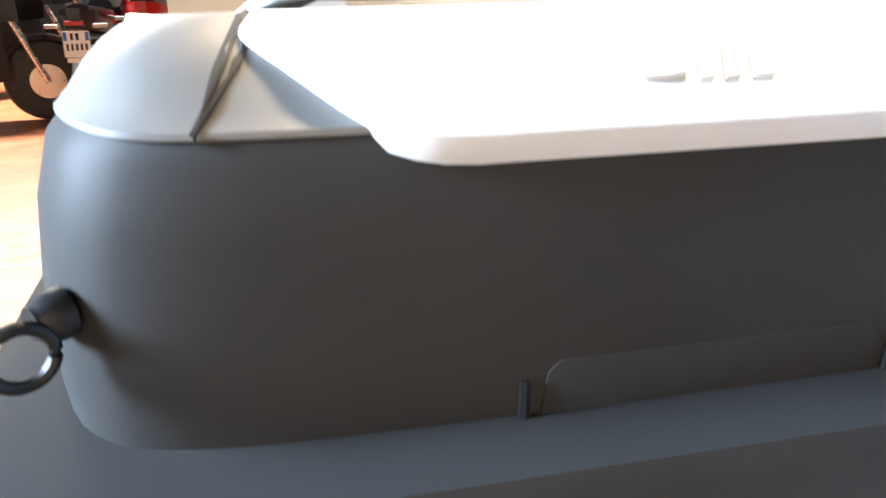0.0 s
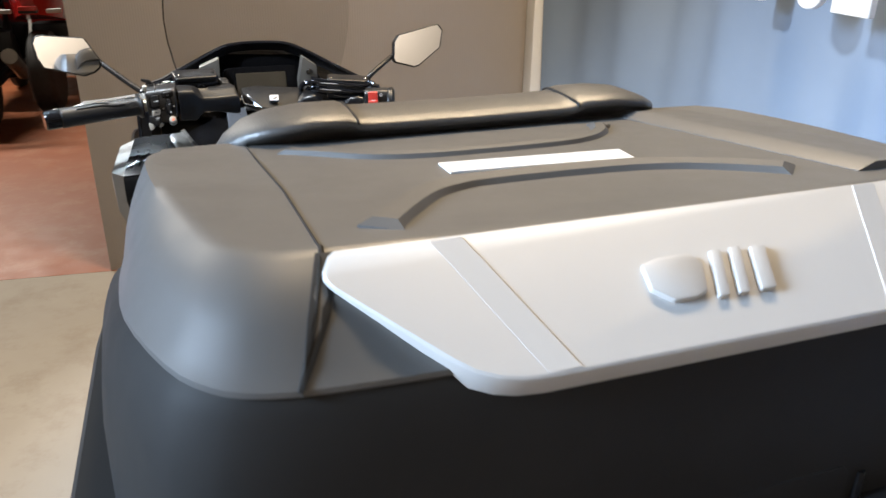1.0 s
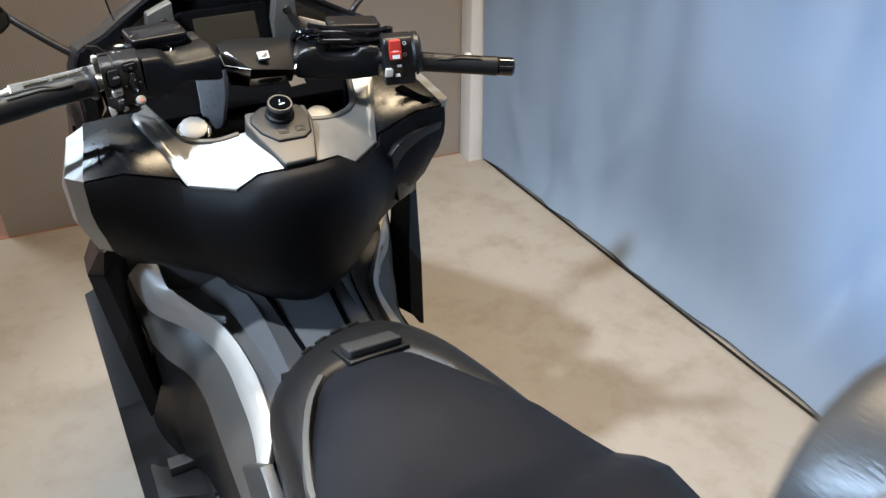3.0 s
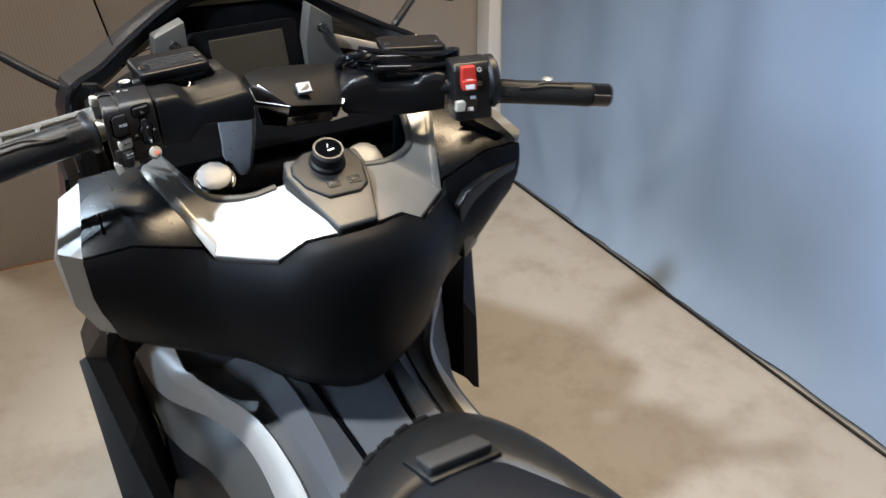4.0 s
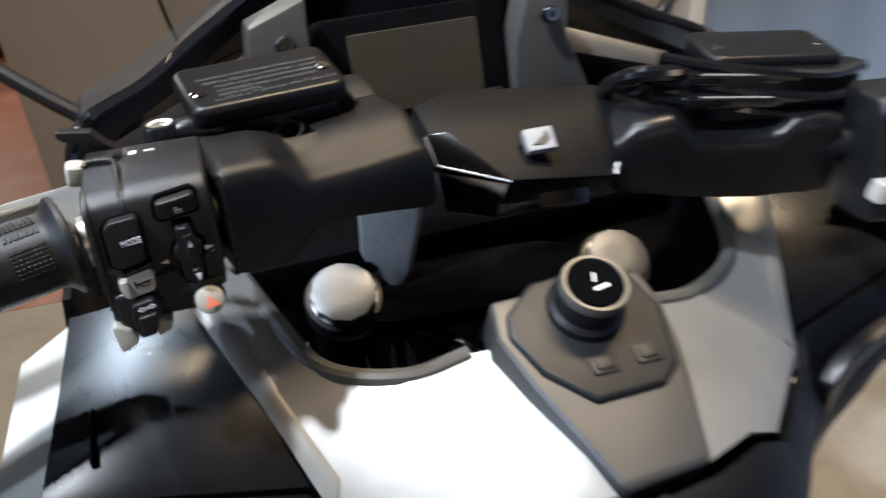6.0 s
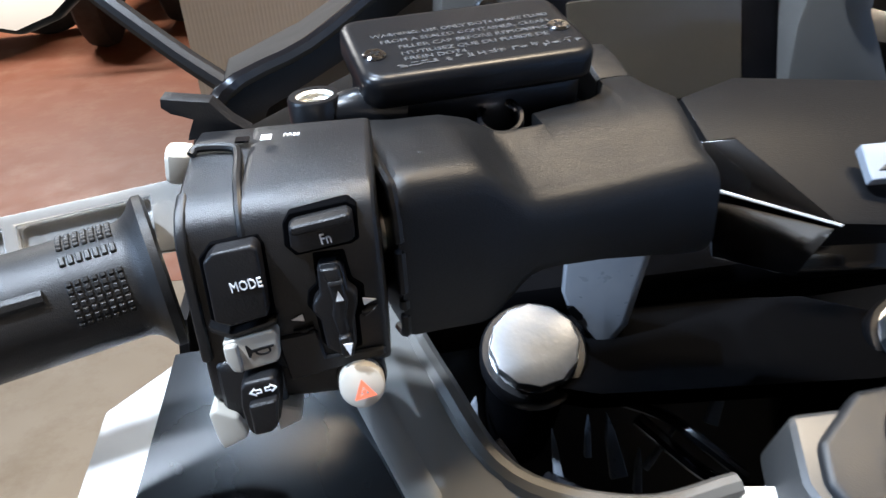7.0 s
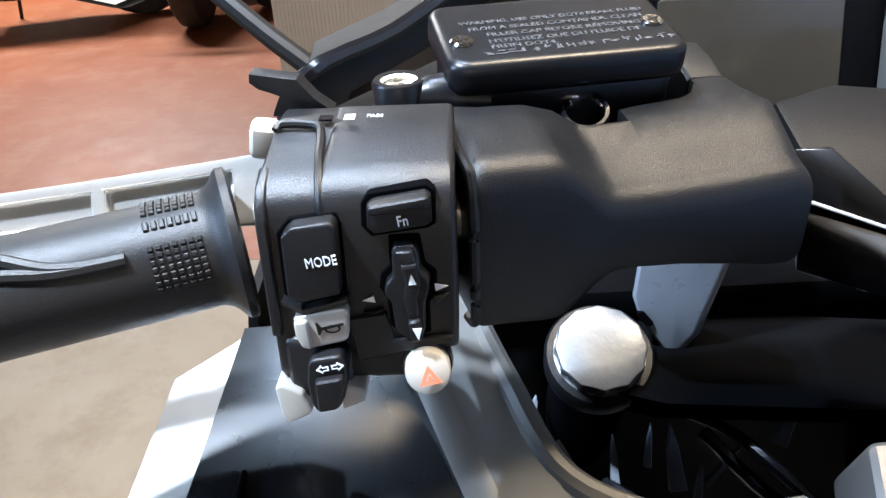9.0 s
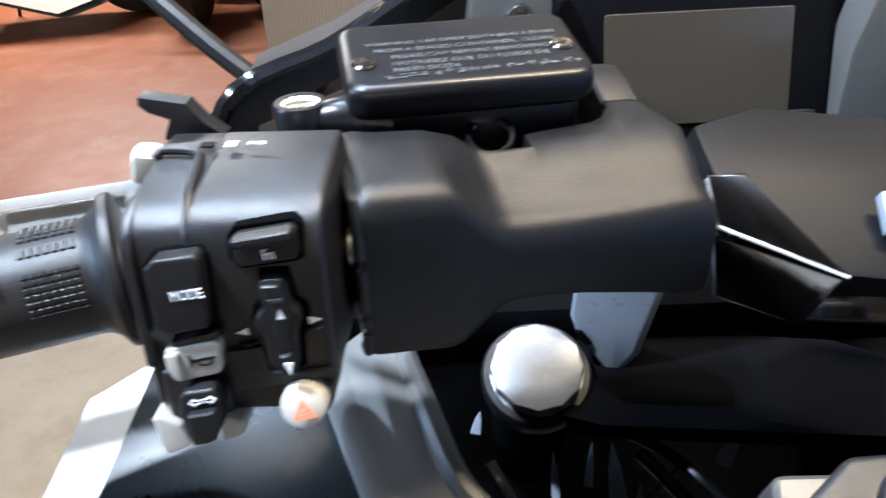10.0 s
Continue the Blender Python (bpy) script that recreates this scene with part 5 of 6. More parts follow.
ahead = [(DX + (x - DX) * 1.02, y + 0.10, 1.0 + (z - 1.0) * 0.93) for x, y, z in hood_front]
nose = [(DX + (x - DX) * 0.8, y + 0.32, 0.9 + (z - 0.9) * 0.55) for x, y, z in hood_front]
hood = part("dash_hood", loft([bk(*r) for r in (nose, ahead, outer, inner, deep)], caps=False, closed=False), BLACK, scooter, "black instrument hood and fairing rim")
part("hood_edge", tube(smooth_path(bk(*[(x, y - 0.001, z + 0.001) for x, y, z in outer]), 4), 0.0045, 8), GLOSS, hood)
# floor and back of the hood near-black, their shade put into the colour
part("dash_floor", slab(bk((-0.22, 0.30, 1.10), (0.25, 0.30, 1.09), (0.24, 0.18, 1.045), (-0.22, 0.18, 1.055)), (0, 0.0, -0.02), 0.004), UNLIT, hood)
part("dash_back", slab(bk((-0.07, 0.352, 1.215), (0.12, 0.352, 1.205), (0.20, 0.335, 1.10), (-0.16, 0.335, 1.10)), (0, 0.02, 0), 0.004), UNLIT, hood)
DS = frame_of(BK @ Vector((0.0125, 0.280, 1.148)), BK.to_3x3() @ Vector((1, 0.01, -0.02)), BK.to_3x3() @ Vector((0, 0.28, 1)))
disp = part("display_unit", prism(round_rect(0.166, 0.100, 0.012), 0.004, DS, 0.003, 2, -0.03), UNLIT, scooter, "dark instrument display, switched off")
part("screen_glass", prism(round_rect(0.1135, 0.066, 0.002), 0.0052, DS @ pose(0, 0.003, 0), 0.0006, 1, 0.002), SCREEN, disp, "dim greenish brown glass, switched off")
part("sensor", block(0.018, 0.010, 0.008, DS @ pose(0.064, -0.030, 0.005), 0.003), BLACK, disp)


def bracket(pts, screw, inward):
    b = part("dash_bracket", slab(bk(*pts), BK.to_3x3() @ Vector(inward), 0.003), BRACKET, scooter, "grey dash bracket with a socket screw")
    p = BK @ Vector(screw)
    ax = BK.to_3x3() @ Vector((0, -1, 0.35))
    s = part("screw_head", turned(p - ax.normalized() * 0.004, p + ax, [(0, 0.0075), (0.005, 0.0075), (0.008, 0.0055)], 18), CHROME, b, "bright screw head")
    part("socket", turned(p + ax.normalized() * 0.0035, p + ax, [(0, 0.003), (0.0012, 0.003)], 6), BLACK, s)


bracket([(-0.080, 0.252, 1.226), (-0.122, 0.262, 1.207), (-0.130, 0.262, 1.150), (-0.082, 0.25, 1.150)], (-0.0985, 0.2535, 1.194), (0.0, 0.03, 0.0))
bracket([(0.107, 0.258, 1.221), (0.138, 0.252, 1.199), (0.138, 0.252, 1.168), (0.158, 0.245, 1.120), (0.150, 0.245, 1.09), (0.094, 0.258, 1.095), (0.095, 0.26, 1.162)], (0.119, 0.2475, 1.187), (0.0, 0.03, 0.0))
part("air_duct", slab(bk((0.150, 0.285, 1.165), (0.235, 0.245, 1.140), (0.245, 0.225, 1.125), (0.150, 0.27, 1.145)), (0, 0.02, -0.02), 0.004), GREYP, hood)
part("air_duct", slab(bk((-0.235, 0.195, 1.165), (-0.150, 0.255, 1.178), (-0.150, 0.25, 1.165), (-0.24, 0.185, 1.13)), (0.01, 0.02, -0.01), 0.003), GREYP, hood)


# windscreen and mirrors
def windscreen():
    rows = []
    for j in range(9):
        t = j / 8
        w = 0.185 + 0.035 * math.sin(math.pi * min(1, t * 1.15)) - 0.03 * t
        y0, z0 = 0.36 - 0.20 * t ** 1.1 * 0.55, 1.16 + 0.40 * t
        rows.append(bk(*[(DX + w * math.sin(a), y0 + 0.10 * (math.cos(a) - 1) * 1.2 + 0.05, z0) for a in [radians(-80 + 160 * i / 16) for i in range(17)]]))
    return sheet(rows, 0.003)


ws = part("windscreen", windscreen(), CLEAR, scooter, "clear smoked windscreen")
ws.visible_shadow = False


def mirror(s, c, w, h, outline, stalk, label):
    M = frame_of(BK @ Vector(c), BK.to_3x3() @ Vector((1, -0.12 * s, 0.0)), BK.to_3x3() @ Vector((0, 0.15, 1)))
    o = [(x * w, y * h) for x, y in outline]
    shell = part("mirror_housing", prism(o, 0.0, M, 0.006, 3, -0.03), BLACK, scooter, label)
    part("mirror_glass", prism([(x * 0.94, y * 0.93) for x, y in o], 0.0015, M, 0, 1, -0.003), MIRROR, shell, "reflecting mirror glass", smooth=0)
    part("mirror_stalk", tube(smooth_path(bk(*stalk)), 0.0070, 10, 0.0060), BLACK, shell)
    return shell


mirror(1, (0.41, 0.345, 1.225), 1.0, 1.0, mm((-47, 19.5), (46, 41), (58, 43), (69, 28), (61, -15), (4, -58), (-8, -61.7), (-58, -48), (-62, -40), (-59, 2)), [(0.262, 0.330, 1.100), (0.270, 0.318, 1.135), (0.2778, 0.312, 1.155), (0.318, 0.335, 1.178), (0.352, 0.362, 1.192)], "black mirror with bright glass")
mirror(-1, (-0.39, 0.315, 1.245), 1.0, 1.0, mm((-66, 22), (-60, 34), (-48, 37), (38, 28), (58, -8), (65, -20), (63, -38), (50, -48), (28, -55), (-52, -32), (-62, -10)), [(-0.238, 0.281, 1.146), (-0.2474, 0.284, 1.154), (-0.275, 0.297, 1.174), (-0.312, 0.318, 1.203), (-0.335, 0.335, 1.222)], "black mirror with bright glass")

# ---- the fairing round the rider's knees
def skin(name, rows, mat, label="", thick=0.006, sub=1, parent=None, smooth=40):
    return part(name, sheet([bk(*r) for r in rows], thick, sub), mat, parent or scooter, label, smooth)


def flip(rows):
    return [[(-x, y, z) for x, y, z in r] for r in rows]


for side in (-1, 1):
    def S(rows):
        return rows if side > 0 else flip(rows)
    # silver outer trim: a top facet and a long lower facet, folded back round the side
    skin("side_trim", S([[(0.272, 0.100, 1.100), (0.297, -0.011, 1.060), (0.283, 0.014, 0.970), (0.264, 0.060, 0.887)],
                         [(0.300, 0.085, 1.092), (0.319, 0.010, 1.062), (0.318, 0.030, 0.975), (0.298, 0.085, 0.893)],
                         [(0.309, 0.118, 1.030), (0.324, 0.060, 1.030), (0.322, 0.080, 0.960), (0.306, 0.120, 0.900)],
                         [(0.300, 0.190, 0.965), (0.312, 0.180, 0.965), (0.310, 0.190, 0.940), (0.304, 0.200, 0.910)]]), SILVER, "silver painted outer fairing trim", 0.005, 0, smooth=25)
    up = skin("upper_panel", S([[(0.272, 0.104, 1.102), (0.235, 0.100, 1.106), (0.196, 0.100, 1.106)],
                                [(0.281, 0.050, 1.089), (0.238, 0.045, 1.090), (0.186, 0.045, 1.082)],
                                [(0.294, 0.002, 1.068), (0.2416, -0.005, 1.070), (0.172, -0.004, 1.050)],
                                [(0.297, -0.0095, 1.060), (0.2416, -0.0145, 1.062), (0.166, -0.0165, 1.036)],
                                [(0.297, -0.008, 1.045), (0.2416, -0.014, 1.045), (0.166, -0.016, 1.020)]]), KNEE, "satin black upper knee panel", 0.008, 0)
    slot = ((0.2652, 0.036, 1.0877), (0.2634, 0.036, 1.0877), (0.2668, 0.006, 1.0788), (0.2688, 0.006, 1.0790)) if side < 0 else ((0.226, 0.030, 1.091), (0.242, 0.034, 1.093), (0.276, -0.004, 1.0725), (0.262, -0.006, 1.0715))
    part("panel_slot", slab(bk(*[(side * x, y, z) for x, y, z in slot]), (0, 0, -0.006), 0.0008), UNLIT, up, "narrow black slot in the panel")
    skin("deck_trim", S([[(0.203, 0.075, 1.108), (0.178, 0.020, 1.068), (0.157, -0.030, 1.028), (0.0965, -0.0815, 1.029), (0.064, -0.092, 1.052), (0.027, -0.103, 1.056)],
                         [(0.197, 0.082, 1.1105), (0.171, 0.026, 1.0735), (0.150, -0.022, 1.0385), (0.0975, -0.067, 1.041), (0.066, -0.076, 1.060), (0.032, -0.085, 1.064)],
                         [(0.176, 0.115, 1.104), (0.163, 0.070, 1.091), (0.144, 0.027, 1.0775), (0.100, 0.007, 1.0735), (0.060, 0.006, 1.076), (0.048, 0.000, 1.080)]]), SILVER, "satin silver deck trim", 0.010, 0, smooth=45)
    # lighter raised border along the deck's outer edge, and its folded lower lip
    part("deck_border", sheet([bk(*[(side * x, y, z) for x, y, z in r]) for r in (((0.2045, 0.075, 1.107), (0.1795, 0.020, 1.067), (0.1585, -0.031, 1.026)), ((0.2000, 0.079, 1.1115), (0.1745, 0.0235, 1.0735), (0.1535, -0.0265, 1.0355)), ((0.1955, 0.084, 1.1115), (0.1700, 0.0280, 1.0745), (0.1495, -0.0215, 1.0390)))], 0.004, 0), SILVER, scooter, "silver raised border of the deck", smooth=50)
    part("deck_lip", slab(bk(*[(side * x, y, z) for x, y, z in ((0.158, -0.0305, 1.0275), (0.0965, -0.0825, 1.0275), (0.0965, -0.0835, 1.0205), (0.158, -0.0325, 1.0205))]), (0, 0.006, 0.002), 0.0015), GREYP, scooter, "grey folded lip below the deck")
    # rolled inner lip of the well
    part("well_lip", tube(smooth_path(bk(*[(side * x, y, z) for x, y, z in ((0.176, 0.125, 1.102), (0.161, 0.072, 1.090), (0.142, 0.029, 1.0755), (0.099, 0.008, 1.071), (0.060, 0.008, 1.074))])), 0.0055, 10), BRACKET, scooter)
    # shade inside the well painted as near-black
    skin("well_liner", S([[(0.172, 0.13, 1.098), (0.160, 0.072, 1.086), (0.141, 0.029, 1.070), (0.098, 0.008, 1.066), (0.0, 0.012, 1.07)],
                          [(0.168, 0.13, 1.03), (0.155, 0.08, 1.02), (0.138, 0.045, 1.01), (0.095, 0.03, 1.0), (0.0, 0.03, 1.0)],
                          [(0.16, 0.16, 0.94), (0.15, 0.12, 0.93), (0.13, 0.10, 0.92), (0.09, 0.09, 0.92), (0.0, 0.09, 0.92)]]), UNLIT, "inside of the steering well, its shade painted black", 0.004, 0)
    # black knee shields below, with a tall outer edge
    skin("knee_shield", S([[(0.272, 0.105, 0.884), (0.270, 0.150, 0.840), (0.262, 0.160, 0.70), (0.255, 0.12, 0.55)],
                           [(0.292, 0.090, 0.880), (0.300, 0.130, 0.815), (0.285, 0.110, 0.70), (0.270, 0.08, 0.55)],
                           [(0.300, 0.100, 0.878), (0.325, 0.150, 0.811), (0.308, 0.100, 0.660), (0.290, 0.06, 0.53)],
                           [(0.300, 0.200, 0.860), (0.322, 0.230, 0.800), (0.306, 0.200, 0.640), (0.290, 0.16, 0.53)]]), BLACK, "black knee shield", 0.006, 0, smooth=25)
    # the long silver swoosh beside the foot tunnel
    inner = [(0.214, 0.131, 0.805), (0.212, 0.093, 0.785), (0.206, 0.073, 0.770), (0.175, 0.036, 0.752), (0.149, -0.004, 0.738), (0.137, -0.045, 0.729), (0.132, -0.091, 0.722), (0.130, -0.140, 0.717), (0.134, -0.194, 0.712), (0.145, -0.262, 0.706), (0.175, -0.326, 0.700)]
    ridge = [(0.256, 0.168, 0.778), (0.247, 0.136, 0.737), (0.229, 0.107, 0.716), (0.191, 0.067, 0.701), (0.164, 0.014, 0.689), (0.155, -0.030, 0.684), (0.153, -0.080, 0.680), (0.155, -0.130, 0.676), (0.158, -0.190, 0.672), (0.168, -0.255, 0.669), (0.186, -0.326, 0.666)]
    foot = [(0.262, 0.190, 0.720), (0.258, 0.165, 0.668), (0.250, 0.135, 0.646), (0.232, 0.080, 0.632), (0.212, 0.040, 0.626), (0.202, 0.000, 0.622), (0.198, -0.050, 0.619), (0.200, -0.110, 0.617), (0.203, -0.180, 0.615), (0.206, -0.260, 0.612), (0.208, -0.330, 0.610)]
    inner, ridge, foot = smooth_path(inner, 2), smooth_path(ridge, 2), smooth_path(foot, 2)
    crown = [(a[0] * 0.45 + b[0] * 0.55, a[1] * 0.45 + b[1] * 0.55, a[2] * 0.45 + b[2] * 0.55 + 0.016) for a, b in zip(inner, ridge)]
    skin("swoosh_trim", S([ridge, crown, inner, [(x - 0.002, y, z - 0.016) for x, y, z in inner]]), SILVER_LIT, "silver swoosh trim along the foot tunnel, light put into its paint", 0.004, 1, smooth=45)
    belly = [((a[0] + b[0]) / 2 + 0.006, (a[1] + b[1]) / 2, (a[2] + b[2]) / 2) for a, b in zip(ridge, foot)]
    # flank painted darker than the crown in place of shade
    skin("swoosh_side", S([[(x, y, z - 0.0015) for x, y, z in ridge], belly, foot]), BRACKET, "lower flank of the swoosh, its shade put into grey paint", 0.004, 1, smooth=60)
    skin("tunnel_side", S([[(x - 0.004, y, z - 0.002) for x, y, z in foot], [(x + 0.006, y, z - 0.08) for x, y, z in foot], [(x + 0.012, y, 0.38) for x, y, z in foot]]), BLACK, "black tunnel side", 0.006, 1)
    inlay_l = [(0.150, 0.110, 0.752), (0.147, 0.100, 0.750), (0.121, 0.044, 0.737), (0.108, -0.021, 0.728), (0.100, -0.096, 0.722), (0.098, -0.185, 0.719), (0.100, -0.250, 0.719)]
    inlay_r = [(0.112, 0.070, 0.785), (0.106, 0.042, 0.780), (0.084, 0.012, 0.771), (0.078, -0.054, 0.761), (0.078, -0.130, 0.754), (0.082, -0.194, 0.750), (0.086, -0.250, 0.749)]
    gap = [(0.066, 0.030, 0.782), (0.060, 0.000, 0.774), (0.054, -0.030, 0.764), (0.049, -0.075, 0.753), (0.046, -0.120, 0.747), (0.043, -0.175, 0.742), (0.043, -0.250, 0.740)]
    inner7 = [inner[2 * i] for i in (1, 2, 3, 4, 6, 8, 9)]
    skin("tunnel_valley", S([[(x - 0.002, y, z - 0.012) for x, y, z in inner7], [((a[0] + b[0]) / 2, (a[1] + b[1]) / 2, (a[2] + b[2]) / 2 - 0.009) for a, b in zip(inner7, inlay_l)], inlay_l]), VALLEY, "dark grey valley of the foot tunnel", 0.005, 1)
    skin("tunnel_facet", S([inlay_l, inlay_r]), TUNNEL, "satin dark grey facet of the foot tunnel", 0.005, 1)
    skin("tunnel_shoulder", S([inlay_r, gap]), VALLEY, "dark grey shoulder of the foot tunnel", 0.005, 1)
    part("tunnel_gap", tube(smooth_path(bk(*[(side * x, y, z + 0.0005) for x, y, z in gap])), 0.0045, 8), UNLIT, scooter, "black gap beside the tunnel lid")
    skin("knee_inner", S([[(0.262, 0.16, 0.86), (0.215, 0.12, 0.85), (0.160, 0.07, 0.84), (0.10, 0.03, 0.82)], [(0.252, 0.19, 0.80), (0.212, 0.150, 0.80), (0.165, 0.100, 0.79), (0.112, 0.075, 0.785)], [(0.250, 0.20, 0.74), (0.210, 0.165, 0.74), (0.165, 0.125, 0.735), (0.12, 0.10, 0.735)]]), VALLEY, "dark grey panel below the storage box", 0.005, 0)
    # footboard with its toe box
    skin("footboard", S([[(0.225, 0.46, 0.60), (0.225, 0.28, 0.40), (0.22, 0.05, 0.36), (0.22, -0.20, 0.36), (0.22, -0.36, 0.36)],
                         [(0.310, 0.50, 0.56), (0.308, 0.28, 0.385), (0.310, 0.05, 0.35), (0.312, -0.20, 0.35), (0.290, -0.36, 0.35)],
                         [(0.328, 0.50, 0.55), (0.330, 0.28, 0.385), (0.330, 0.05, 0.35), (0.330, -0.20, 0.35), (0.300, -0.36, 0.35)],
                         [(0.322, 0.50, 0.46), (0.322, 0.28, 0.30), (0.32, 0.05, 0.27), (0.32, -0.20, 0.27), (0.29, -0.36, 0.27)]]), BOXMAT, "black moulded footboard", 0.01, 0, smooth=25)
    def flat_panel(name, pts, z, mat, label=""):
        return part(name, slab(bk(*[(side * x, y, z) for x, y in pts]), (0, 0, -0.012), 0.003), mat, scooter, label)
    flat_panel("foot_mat", ((0.314, 0.50), (0.250, 0.35), (0.253, 0.305), (0.322, 0.215)), 0.374, DGREY, "moulded rubber foot mat")
    flat_panel("foot_mat", ((0.318, 0.200), (0.252, 0.290), (0.236, 0.240), (0.250, 0.196)), 0.372, DGREY, "moulded rubber foot mat")
    flat_panel("toe_pocket", ((0.312, 0.180), (0.228, 0.185), (0.214, -0.030), (0.318, 0.010)), 0.369, BLACK, "black moulded foot pocket")
    flat_panel("foot_mat", ((0.322, -0.005), (0.258, -0.055), (0.272, -0.105), (0.324, -0.140)), 0.372, DGREY, "moulded rubber foot mat")
    flat_panel("foot_mat", ((0.324, -0.155), (0.268, -0.120), (0.240, -0.150), (0.245, -0.330), (0.312, -0.330)), 0.371, DGREY, "moulded rubber foot mat")
    part("toe_step", slab(bk(*[(side * x, y, z) for x, y, z in ((0.282, 0.085, 0.392), (0.222, 0.078, 0.394), (0.216, 0.050, 0.394), (0.284, 0.052, 0.392))]), (0, 0, -0.025), 0.004), DGREY, scooter, "low moulded step")

# flat lid in the middle of the foot tunnel
skin("tunnel_lid", [[(-0.058, 0.01, 0.776), (-0.047, -0.040, 0.760), (-0.041, -0.120, 0.7485), (-0.038, -0.250, 0.741)], [(0.0, 0.01, 0.778), (0.0, -0.040, 0.762), (0.0, -0.120, 0.750), (0.0, -0.250, 0.742)], [(0.058, 0.01, 0.776), (0.047, -0.040, 0.760), (0.041, -0.120, 0.7485), (0.038, -0.250, 0.741)]], TUNNEL, "flat dark grey tunnel lid", 0.006, 0)
# rounded black front of the storage box between the knees
top = [(0.297, -0.0105, 1.057), (0.2416, -0.016, 1.0595), (0.168, -0.0185, 1.033), (0.157, -0.0350, 1.0225), (0.0957, -0.0862, 1.0225), (0.062, -0.0975, 1.046), (0.027, -0.1090, 1.0495), (0.0, -0.1110, 1.050)]
shoulder = [(0.2968, -0.0130, 1.048), (0.2410, -0.0200, 1.050), (0.169, -0.0250, 1.022), (0.1575, -0.0395, 1.013), (0.0955, -0.0965, 1.014), (0.063, -0.1120, 1.038), (0.028, -0.1235, 1.042), (0.0, -0.1255, 1.0425)]
upper = [(0.296, -0.010, 1.010), (0.237, -0.027, 1.000), (0.173, -0.040, 0.985), (0.152, -0.056, 0.980), (0.0955, -0.110, 0.985), (0.064, -0.127, 1.000), (0.028, -0.136, 1.004), (0.0, -0.138, 1.004)]
mid = [(0.284, 0.012, 0.955), (0.224, -0.018, 0.937), (0.165, -0.042, 0.925), (0.143, -0.060, 0.920), (0.093, -0.104, 0.912), (0.062, -0.119, 0.908), (0.028, -0.127, 0.904), (0.0, -0.129, 0.903)]
low = [(0.265, 0.055, 0.890), (0.207, 0.020, 0.874), (0.150, -0.010, 0.858), (0.127, -0.027, 0.849), (0.083, -0.062, 0.827), (0.056, -0.078, 0.818), (0.028, -0.090, 0.810), (0.0, -0.094, 0.808)]
under = [(0.255, 0.10, 0.872), (0.197, 0.065, 0.860), (0.140, 0.04, 0.846), (0.115, 0.02, 0.838), (0.075, -0.01, 0.818), (0.050, -0.02, 0.808), (0.026, -0.03, 0.798), (0.0, -0.03, 0.796)]
full = [r + [(-x, y, z) for x, y, z in reversed(r[:-1])] for r in (top, shoulder, upper, mid, low, under)]
box_front = skin("storage_box", full, BOXMAT, "satin black storage box between the knees", 0.006, 1, smooth=50)
for s in (-1, 1):
    part("box_seam", tube(smooth_path(bk((s * 0.1555, -0.0425, 1.010), (s * 0.1500, -0.0590, 0.980), (s * 0.141, -0.0625, 0.920), (s * 0.126, -0.0285, 0.850))), 0.0011, 6), UNLIT, box_front)
part("box_lip", tube(smooth_path(bk((-0.14, -0.012, 0.852), (-0.085, -0.058, 0.822), (-0.05, -0.078, 0.812), (0, -0.091, 0.803), (0.05, -0.078, 0.812), (0.085, -0.058, 0.822), (0.14, -0.012, 0.852))), 0.005, 8), UNLIT, box_front)
# hard-edged storage lid in the fairing's other flank
part("flank_panel", slab(bk((0.176, -0.050, 1.004), (0.192, -0.047, 1.020), (0.236, -0.039, 1.034), (0.291, -0.024, 1.036), (0.289, -0.014, 0.995), (0.266, 0.020, 0.920), (0.240, 0.004, 0.893), (0.194, -0.036, 0.905)), BK.to_3x3() @ Vector((-0.004, 0.014, 0)), 0.004, 3), SATIN, scooter, "satin black flank storage lid")

# console with the ignition dial
CN = frame_of(BK @ Vector((0.0, -0.106, 1.058)), BK.to_3x3() @ Vector((1, 0, 0)), BK.to_3x3() @ Vector((0, 1, 0.38)))
con = part("console", prism(mm((-25, 0), (25, 0), (27, 6), (45, 62), (52, 95), (50, 120), (-46, 125), (-52, 100), (-45, 68), (-27, 6)), 0.006, CN, 0.005, 3, -0.03), GREYP, scooter, "grey painted console with a black switch pad")
pad = part("switch_pad", prism(mm((-17, 47), (24, 45), (38, 55), (47, 92), (40, 118), (20, 128), (-20, 128), (-42, 112), (-46, 98), (-38, 72)), 0.0095, CN, 0.0035, 3, 0.0), RUBBER, con, "black rubbery switch pad")
for u, v in ((-4, 66), (23, 65)):
    b = part("pad_button", prism(round_rect(0.016, 0.012, 0.002), 0.0108, CN @ pose(u / 1000, v / 1000, 0, 0, 0, -4), 0.0009, 2, 0.006), RUBBER, pad)
    part("button_top", prism(round_rect(0.0105, 0.0075, 0.0015), 0.0119, CN @ pose(u / 1000, v / 1000, 0, 0, 0, -4), 0.0009, 2, 0.009), RUBBER, b)
K0 = CN @ Vector((0.003, 0.102, 0.006))
KA = CN.col[2].to_3d()
dial = part("ignition_dial", turned(K0, K0 + KA, [(0, 0.0235), (0.008, 0.0225), (0.0105, 0.0195), (0.022, 0.0190), (0.026, 0.0180)], 32), BLACK, con, "black ignition dial with a chrome ring")
part("dial_ring", loft([ring_about(K0 + KA * h, KA, r, 32) for h, r in ((0.0225, 0.0194), (0.026, 0.0194), (0.0285, 0.0184), (0.0285, 0.0166), (0.026, 0.0162))]), BRACKET, dial, "bright satin ring")
